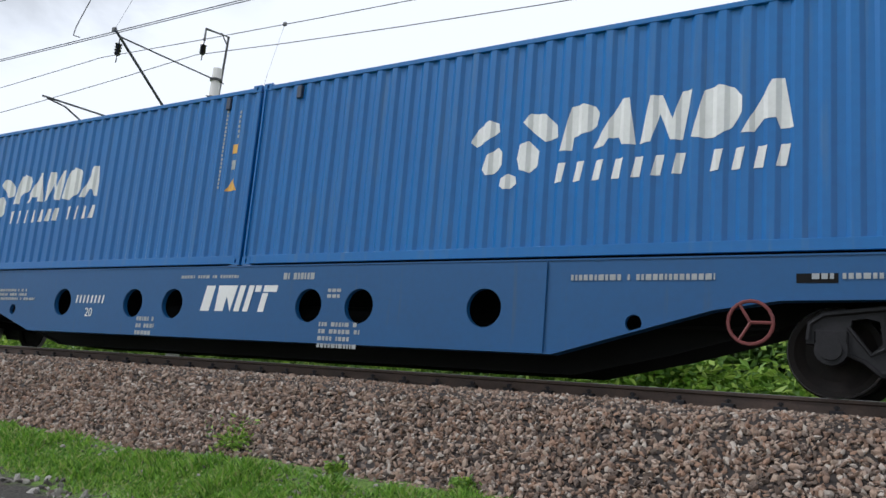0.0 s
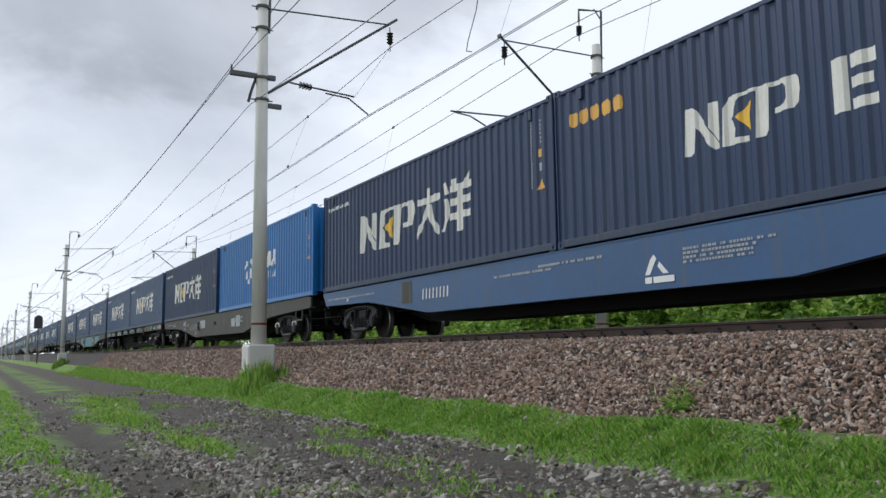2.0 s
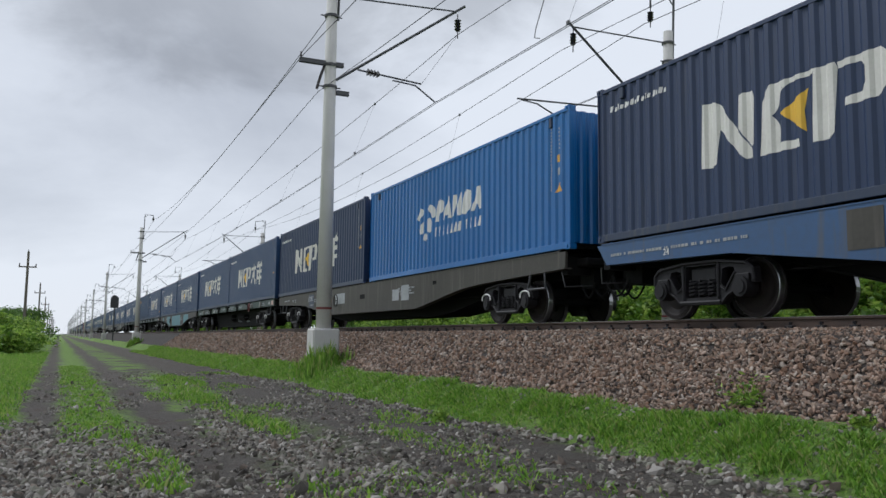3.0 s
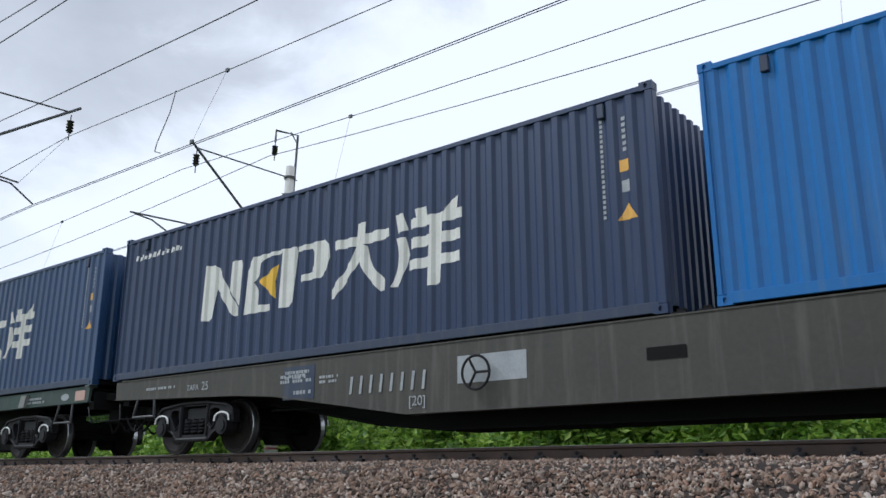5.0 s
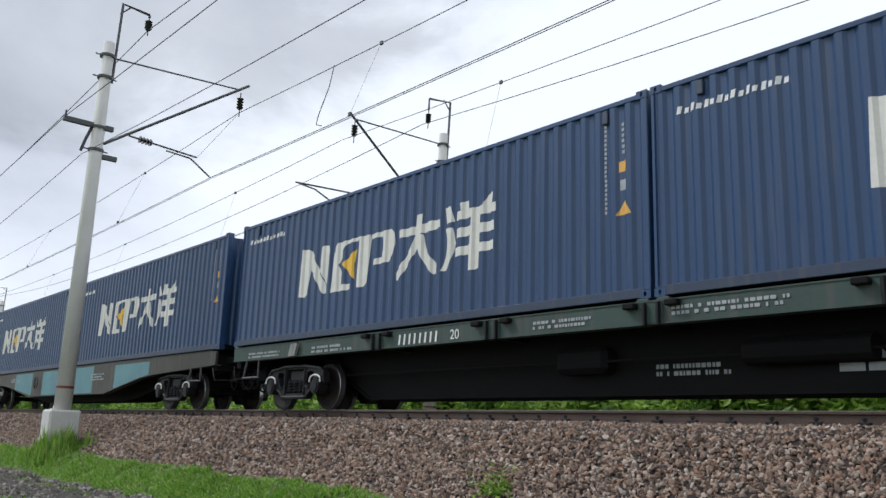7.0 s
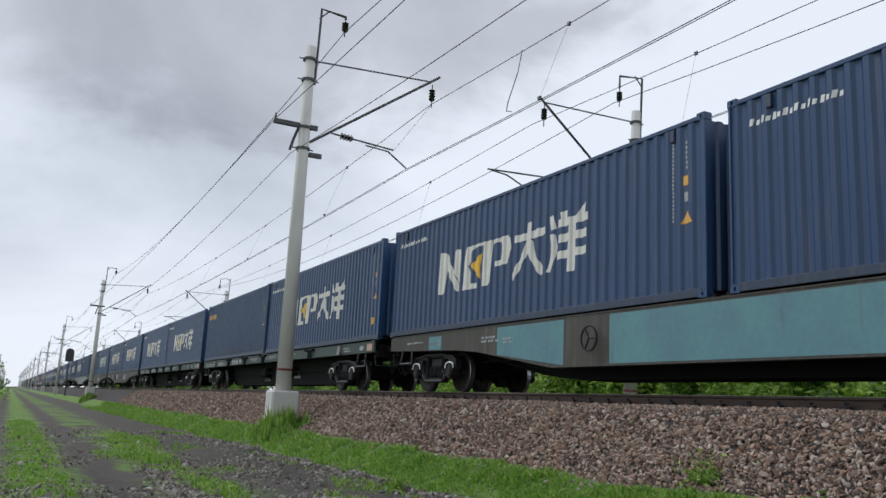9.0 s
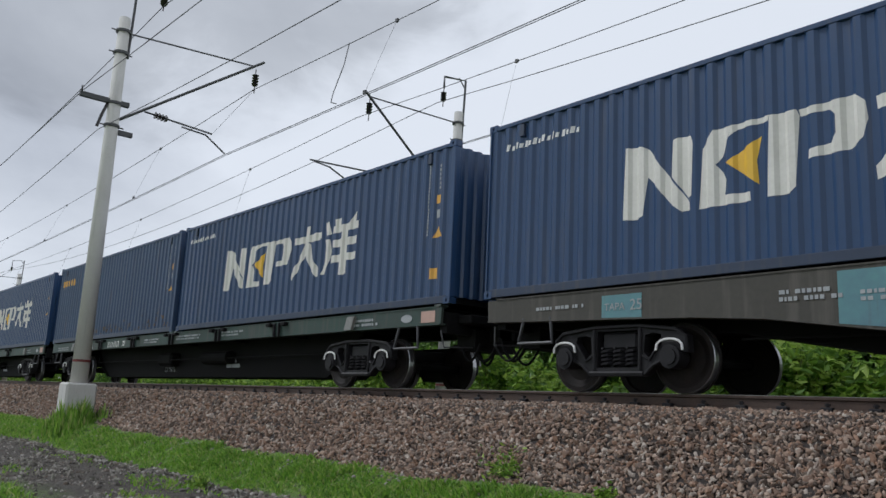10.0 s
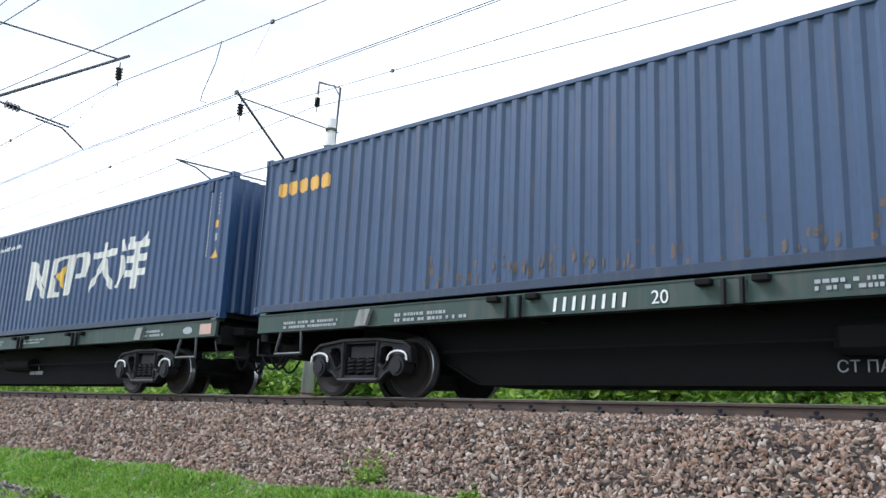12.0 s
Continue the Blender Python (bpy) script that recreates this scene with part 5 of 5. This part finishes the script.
def wagon(kind, label):
    t = thing("flat_wagon", label, "railway wagon", "wagons of the train")
    outline, top, low = sill_outline(kind)
    paint = {"deepblue": "deepblue", "blue": "bluesill", "brown": "brown", "teal": "brown", "grey": "grey", "green": "green", "olive": "green"}[kind]
    holes = []
    if kind == "deepblue":
        holes = [ring(x, 0.85, 0.255, 0.25, 24) for x in (-4.5, -2.47, -1.45, 1.55, 2.49, 4.52)] + [ring(x, 0.70, 0.10, 0.10, 14) for x in (-6.15, 6.5)]
    sill = mesh_of("side_sill", plate(bmesh.new(), outline, holes, -1.22, -1.16), paint)
    under = outline[1:-1]
    flange = mesh_of("sill_flange", plate(bmesh.new(), under + [(a, b + 0.025) for a, b in reversed(under)], [], -1.235, -1.04), paint)
    ledge = mesh_of("sill_ledge", B(-12.1, 12.1, -1.232, -1.02, top, top + 0.02), paint)
    for m in (Matrix.Identity(4), HALF_TURN):
        ob = part("side_sill", sill, paint, t)
        ob.matrix_basis = m
        part("sill_flange", flange, paint, ob)
        part("sill_ledge", ledge, paint, ob)
    if kind == "deepblue":
        bm = plate(bmesh.new(), R(-5.25, 0.302, 5.38, 1.43), holes[:6], -1.245, -1.232)
        part("side_panel", bm, paint, t, "raised blue side panel with round holes")
    # centre beam, cross bearers, end beams
    if kind in ("green", "olive"):
        beam = [(8.6, 1.10), (8.3, 0.68), (7.4, 0.25)]
        y = 0.45
    else:
        beam = [(12.0, 1.1), (10.6, 0.92), (8.2, 0.86), (low[-1][0] + 1.2, 0.42), (low[-1][0], low[-1][1] - 0.17)]
        y = 0.45
    beam = [(beam[0][0], top - 0.02)] + beam
    beam = beam + [(-a, b) for a, b in reversed(beam)]
    for s in (-1, 1):
        part("centre_beam", plate(bmesh.new(), beam, [], s * y, s * (y - 0.05)), "black", t, "sooty black fish-bellied centre beam")
    under = beam[1:-1]
    part("beam_flange", plate(bmesh.new(), under + [(a, b - 0.03) for a, b in reversed(under)], [], -y - 0.08, y + 0.08), "black", t)
    for x in (-11.9, -9.35, -6.2, -3.1, 0.0, 3.1, 6.2, 9.35, 11.9):
        part("cross_bearer", B(x - 0.09, x + 0.09, -1.15, 1.15, 1.12, top - 0.01), "black", t)
    part("deck_plate", B(-12.1, 12.1, -1.0, 1.0, top - 0.03, top - 0.012), "black", t)
    for x in (-12.05, -0.16, 0.16, 12.05):
        for s in (-1, 1):
            part("container_lock", box(B(x - 0.10, x + 0.10, s * 1.13 - 0.10, s * 1.13 + 0.10, top + 0.01, 1.485, 0.01), x - 0.05, x + 0.05, s * 1.13 - 0.04, s * 1.13 + 0.04, 1.47, 1.53), paint if kind in ("deepblue", "green", "olive") else "black", t)
    for s in (-1, 1):
        bm = B(s * 12.6 - 0.55, s * 12.6 + 0.25 * s + 0.12, -0.16, 0.16, 0.86, 1.18, 0.03)
        box(bm, s * 12.85 - 0.16, s * 12.85 + 0.16, -0.24, 0.24, 0.84, 1.16, 0.05)
        box(bm, s * 12.1 - 0.1, s * 12.1 + 0.1, -1.1, 1.1, 0.98, 1.35)
        part("coupler", bm, "black", t, "sooty automatic coupler and headstock")
        pts = [(s * (12.1 + 0.75 * k / 8), -0.42, 0.92 - 0.40 * math.sin(math.pi * k / 8)) for k in range(9)]
        part("brake_hose", pipe(bmesh.new(), pts, 0.03, 6), "black", t, "hanging rubber brake hose")
        part("end_platform", box(B(min(s * 12.1, s * 12.55), max(s * 12.1, s * 12.55), -0.85, 0.85, 1.16, 1.32, 0.02), min(s * 11.8, s * 12.3), max(s * 11.8, s * 12.3), -0.5, 0.5, 0.72, 1.1), "black", t, "sooty end platform and draft gear")
        for y, deep in ((-0.62, 0.30), (-0.2, 0.34)):
            pts = [(s * (12.05 + 0.62 * k / 8), y - 0.1 * k / 8, 0.80 - deep * math.sin(math.pi * k / 8)) for k in range(9)]
            part("brake_hose", pipe(bmesh.new(), pts, 0.022, 6), "black", t, "hanging rubber brake hose")
        part("uncoupling_rod", pipe(bmesh.new(), [(s * 12.15, -1.2, 1.02), (s * 12.2, -1.15, 0.72), (s * 12.25, -0.3, 0.78)], 0.015, 5), "steel", t)
    part("brake_gear", rod(rod(B(-2.2, -1.2, -0.75, -0.35, 0.55, 0.95, 0.08), (-8.0, -0.7, 0.72), (8.0, -0.7, 0.72), 0.02, n=6), (1.0, -0.6, 0.75), (2.6, -0.6, 0.75), 0.17, n=12), "black", t, "brake cylinder and rods under the frame")
    if kind in ("green", "olive", "brown", "teal", "grey"):
        for x0 in (-11.2, 11.2):
            bm = pipe(bmesh.new(), [(x0 - 0.28, -1.2, 1.12), (x0 - 0.36, -1.24, 0.72), (x0 + 0.36, -1.24, 0.72), (x0 + 0.28, -1.2, 1.12)], 0.03, 6)
            part("footstep", bm, "steel", t, "grey steel footstep")
    if kind in ("green", "olive"):
        for x in (-6.25, -3.1, 0.0, 3.1, 6.25):
            stop = part("container_stop", B(x - 0.16, x + 0.16, -1.235, -1.215, 1.13, 1.40, 0.004), "green", t, "folded container stop")
            for s in (-1, 1):
                part("rib", B(x + s * 0.11 - 0.022, x + s * 0.11 + 0.022, -1.30, -1.23, 1.10, 1.42, 0.008), "bogie", stop)
                part("stop_block", B(x + s * 0.34 - 0.10, x + s * 0.34 + 0.10, -1.33, -1.215, 1.345, 1.43, 0.015), "black", stop, "dark steel stop block")
        if kind == "green":
            part("handwheel", HANDWHEEL, "redpaint", t, "brownish red handwheel").location = (6.85, 0, 1.18)
            part("gearbox", B(6.95, 7.22, -1.32, -1.2, 1.16, 1.38, 0.02), "grey", t)
        flat_marks(t, "stencil_lettering", "stencil", lines(-11.4, -9.9, 1.25, 2, 0.045, 1) + lines(-8.6, -7.1, 1.25, 2, 0.05, 2) + lines(0.3, 2.1, 1.30, 2, 0.045, 3) + lines(3.2, 4.6, 1.30, 2, 0.045, 4) + lines(-2.2, -0.8, 1.28, 2, 0.045, 5) + lines(9.4, 10.3, 1.28, 2, 0.05, 6))
        flat_marks(t, "wagon_number", "white", [R(-5.6 + 0.15 * k, 1.16, -5.555 + 0.15 * k, 1.35, 0.02) for k in range(8)], label="white painted number bars")
        words(t, "20", -4.15, 1.18, 0.24)
        if kind == "olive":
            words(t, "СТ ПАТЬ", -2.24, 0.38, 0.19, "stencil").location.y = -0.46
        for x in (-9.3, 9.3):
            part("stake_pocket", plate(bmesh.new(), R(x - 0.16, 1.13, x + 0.10, 1.40, 0.10), [], -1.30, -1.23), "grey", t, "pale slanted steel pocket")
        flat_marks(t, "placard", "pink", [R(11.6, 1.17, 12.0, 1.38)], label="faded pink placard")
        flat_marks(t, "oval_mark", "stencil", [ring(11.16, 1.27, 0.17, 0.075, 16)])
        flat_marks(t, "beam_lettering", "stencil", [[(x - 0.5, z) for x, z in p] for p in [[(2.75, 0.62), (2.85, 0.62), (2.98, 0.84), (2.92, 0.88)], [(3.02, 0.82), (3.2, 0.62), (3.1, 0.62)], R(2.6, 0.48, 2.9, 0.58), R(2.94, 0.48, 3.4, 0.58)]] + ([] if kind == "olive" else lines(-0.5, 0.7, 0.6, 2, 0.06, 9)), y=-0.456)
    elif kind == "deepblue":
        flat_marks(t, "large_lettering", "white", [[(x + 0.07, z) for x, z in p] for p in [R(-0.82, 0.74, -0.62, 1.15, 0.10), [(-0.48, 0.74), (-0.44, 1.15), (-0.02, 1.15), (-0.14, 0.74), (-0.24, 0.98), (-0.30, 0.74)], R(-0.06, 0.74, 0.06, 1.15, 0.10), R(0.14, 0.74, 0.25, 1.15, 0.10), R(0.36, 1.05, 0.48, 1.15, 0.02), R(0.46, 0.74, 0.58, 1.03, 0.07), R(0.54, 1.05, 0.82, 1.15, 0.02)]], y=-1.246, label="large slanted white marks")
        flat_marks(t, "stencil_lettering", "stencil", lines(-1.3, 0.1, 1.27, 1, 0.05, 1) + lines(1.0, 1.9, 1.24, 1, 0.1, 2) + lines(-2.3, -1.75, 0.55, 3, 0.07, 3) + lines(1.8, 2.6, 0.55, 4, 0.06, 4) + lines(1.9, 2.2, 1.05, 2, 0.05, 5), y=-1.246)
        flat_marks(t, "side_lettering", "stencil", lines(-6.8, -5.4, 1.05, 3, 0.05, 6) + lines(5.7, 7.6, 1.20, 1, 0.07, 7) + lines(8.4, 10.6, 1.20, 1, 0.06, 8) + lines(-12.0, -9.8, 1.20, 1, 0.10, 9))
        flat_marks(t, "wagon_number", "white", [R(-4.1 + 0.11 * k, 0.84, -4.06 + 0.11 * k, 0.98, 0.02) for k in range(8)], y=-1.246, label="white painted number bars")
        words(t, "20", -3.78, 0.60, 0.22).location.y = -1.25
        ob = flat_marks(t, "maker_plate", "cream", [R(-7.9, 1.06, -6.95, 1.26)], label="cream maker plate with a red ring")
        flat_marks(ob, "plate_bars", "redpaint", [ring(-7.42, 1.16, 0.08, 0.07, 12)], y=-1.23)
        flat_marks(ob, "plate_lettering", "black", [R(-7.82, 1.11, -7.56, 1.21), R(-7.28, 1.11, -7.02, 1.21)], y=-1.23)
        part("handwheel", HANDWHEEL, "redpaint", t, "red handwheel with three spokes").location = (7.82, 0, 0.72)
        part("lamp_slot", B(8.25, 8.65, -1.226, -1.2, 1.16, 1.26), "black", t)
    elif kind == "blue":
        flat_marks(t, "stencil_lettering", "stencil", lines(3.2, 5.0, 1.12, 4, 0.04, 1) + lines(-2.2, 0.6, 1.12, 1, 0.05, 2) + lines(-11.8, -8.0, 1.2, 1, 0.05, 3) + lines(7.4, 9.2, 1.15, 1, 0.05, 4) + lines(10.5, 11.9, 1.21, 2, 0.045, 5) + lines(-0.6, 2.0, 1.2, 1, 0.05, 6))
        flat_marks(t, "triangle_mark", "white", [[(x + 0.9, z) for x, z in p] for p in [[(1.45, 0.80), (1.56, 0.80), (1.72, 1.05), (1.66, 1.12), (1.58, 1.05)], [(1.78, 1.0), (1.98, 0.80), (1.86, 0.80), (1.74, 0.92)], R(1.45, 0.66, 1.6, 0.76), R(1.64, 0.66, 2.1, 0.76)]])
        flat_marks(t, "wagon_number", "white", [R(-5.47 + 0.175 * k, 0.88, -5.42 + 0.175 * k, 1.13, 0.02) for k in range(8)], label="white painted number bars")
        flat_marks(t, "patch", "brown", [R(-6.6, 0.84, -6.05, 1.38)])
        flat_marks(t, "placard", "cream", [R(10.3, 1.08, 10.65, 1.32)], label="cream placard")
        words(t, "24", -10.3, 1.10, 0.16)
    else:
        flat_marks(t, "stencil_lettering", "stencil", lines(-11.2, -10.2, 1.22, 1, 0.05, 1) + lines(-7.2, -6.3, 1.18, 2, 0.05, 2) + lines(-6.25, -5.8, 1.12, 2, 0.045, 3) + lines(3.0, 4.4, 1.1, 3, 0.05, 4))
        if kind != "teal":
            flat_marks(t, "dark_patch", "dustrail", [R(-7.12, 0.82, -6.37, 1.36)], y=-1.224)
            flat_marks(t, "patch_lettering", "stencil", lines(-7.08, -6.5, 1.24, 2, 0.05, 31) + lines(-6.85, -6.42, 0.9, 1, 0.06, 32), y=-1.229)
            words(t, "[20]", -4.35, 0.60, 0.2, "stencil")
            flat_marks(t, "wagon_number", "stencil", [R(-5.57 + 0.21 * k, 0.83, -5.52 + 0.21 * k, 1.10, 0.03) for k in range(8)], label="pale painted number bars")
        words(t, "TAPA", -9.85, 1.14, 0.15, "stencil")
        words(t, "25", -9.4, 1.13, 0.22, "stencil")
        if kind == "teal":
            flat_marks(t, "teal_patch", "teal", [[(-6.5, 0.80), (-4.0, 0.52), (-4.0, 1.40), (-6.5, 1.40)]], y=-1.222, label="teal repainted patch")
            flat_marks(t, "teal_patch", "teal", [R(-9.9, 1.02, -9.2, 1.36)], y=-1.222)
            flat_marks(t, "teal_patch", "teal", [[(-2.6, 0.52), (3.2, 0.52), (3.2, 1.40), (-2.6, 1.40)]], y=-1.222, label="teal repainted patch")
            flat_marks(t, "teal_patch", "teal", [[(5.2, 0.62), (8.0, 0.99), (8.0, 1.36), (5.2, 1.36)]], y=-1.222)
        else:
            flat_marks(t, "pale_patch", "stencil", [R(-3.45, 0.86, -2.3, 1.24)], y=-1.223, label="pale overpainted patch")
            flat_marks(t, "pale_patch", "stencil", [R(2.5, 0.78, 3.05, 1.12), R(3.25, 0.76, 3.85, 1.22)], y=-1.223, label="pale overpainted patch")
            flat_marks(t, "grime_patch", "black", [R(5.6, 1.12, 5.85, 1.22), R(-0.6, 0.95, -0.1, 1.1)], y=-1.224)
        part("handwheel", DARK_HANDWHEEL, "bogie", t, "grimy handwheel").location = (-3.05, 0, 0.98)
    at = {"deepblue": 9.5, "blue": 9.5, "green": 9.38, "olive": 9.45}.get(kind, 9.7)
    sets = bogie(t, -at, kind in ("green", "olive", "brown", "teal")) + bogie(t, at, kind in ("green", "olive", "brown", "teal"))
    return t, sets


WAGON_LABELS = {"deepblue": "blue container wagon with a deep side panel and round holes", "blue": "dusty blue container wagon with a fish-bellied side sill",
                "brown": "grimy brown-green container wagon with a fish-bellied side sill", "teal": "brown container wagon with teal repainted patches",
                "grey": "pale grey container wagon with a fish-bellied side sill", "green": "faded green container wagon with black centre beam and handwheel",
                "olive": "faded green container wagon with a black centre beam"}
# kind, centre at 0 s, half gap between containers, front and rear container
CONSIST = [
    ("deepblue", -9.95, 0.03, "brightblue", "brightblue"), ("blue", -35.38, 0.03, "cream_marked", "marked_dark"), ("brown", -61.07, 0.30, "brightblue", "marked_dark"),
    ("green", -86.62, 0.03, "marked", "marked"), ("teal", -112.1, 0.24, "marked", "marked"), ("olive", -137.8, 0.17, "marked_square", "rust_stained"), ("olive", -163.5, 0.05, "marked", "marked")]
more = random.Random(3)
x = -163.5
for i in range(30):
    x -= 25.7
    a = more.choice(("marked", "marked", "marked", "marked_dark", "rust_stained"))
    CONSIST.append((more.choice(("grey", "green", "brown")), x, 0.1, a, "red" if i in (9, 14, 15) else more.choice(("marked", "marked_dark"))))

FIRST, TRAIN, SPINNING = {}, [], []


def take(key, build, place):
    """The first of a kind is built, the others are copies."""
    if key in FIRST:
        return copy_thing(FIRST[key], place)
    FIRST[key] = ob = build()
    ob.matrix_basis = place
    return ob


for i, (kind, cx, gap, front, rear) in enumerate(CONSIST):
    cx += 0.04
    place = pose(cx, AXIS, RAIL)
    ob = take(kind, lambda: wagon(kind, WAGON_LABELS[kind])[0], place)
    TRAIN.append(ob)
    if i < 9:
        SPINNING += [c for c in ob.children if c.name.startswith("wheelset")]
    for s, name in ((1, front), (-1, rear)):
        TRAIN.append(take(name, KINDS[name], pose(cx + s * (LENGTH / 2 + gap), AXIS, RAIL + 1.49)))

# ---- what moves: the train rolls by at a steady pace ----
SPEED = 11.43


def motions():
    for ob in TRAIN:
        p = ob.matrix_basis.translation.copy()
        walk(ob, [(t, pose(p.x + SPEED * t, p.y, p.z)) for t in (0, 1 / 30, 4, 8, 12 - 1 / 30, 12)])
    turn = math.degrees(SPEED / AXLE_R) / 30
    for ob in SPINNING:
        p = ob.location.copy()
        walk(ob, [(k / 30, pose(p.x, p.y, p.z, 0, (turn * k) % 360, 0)) for k in range(361)])


motions()
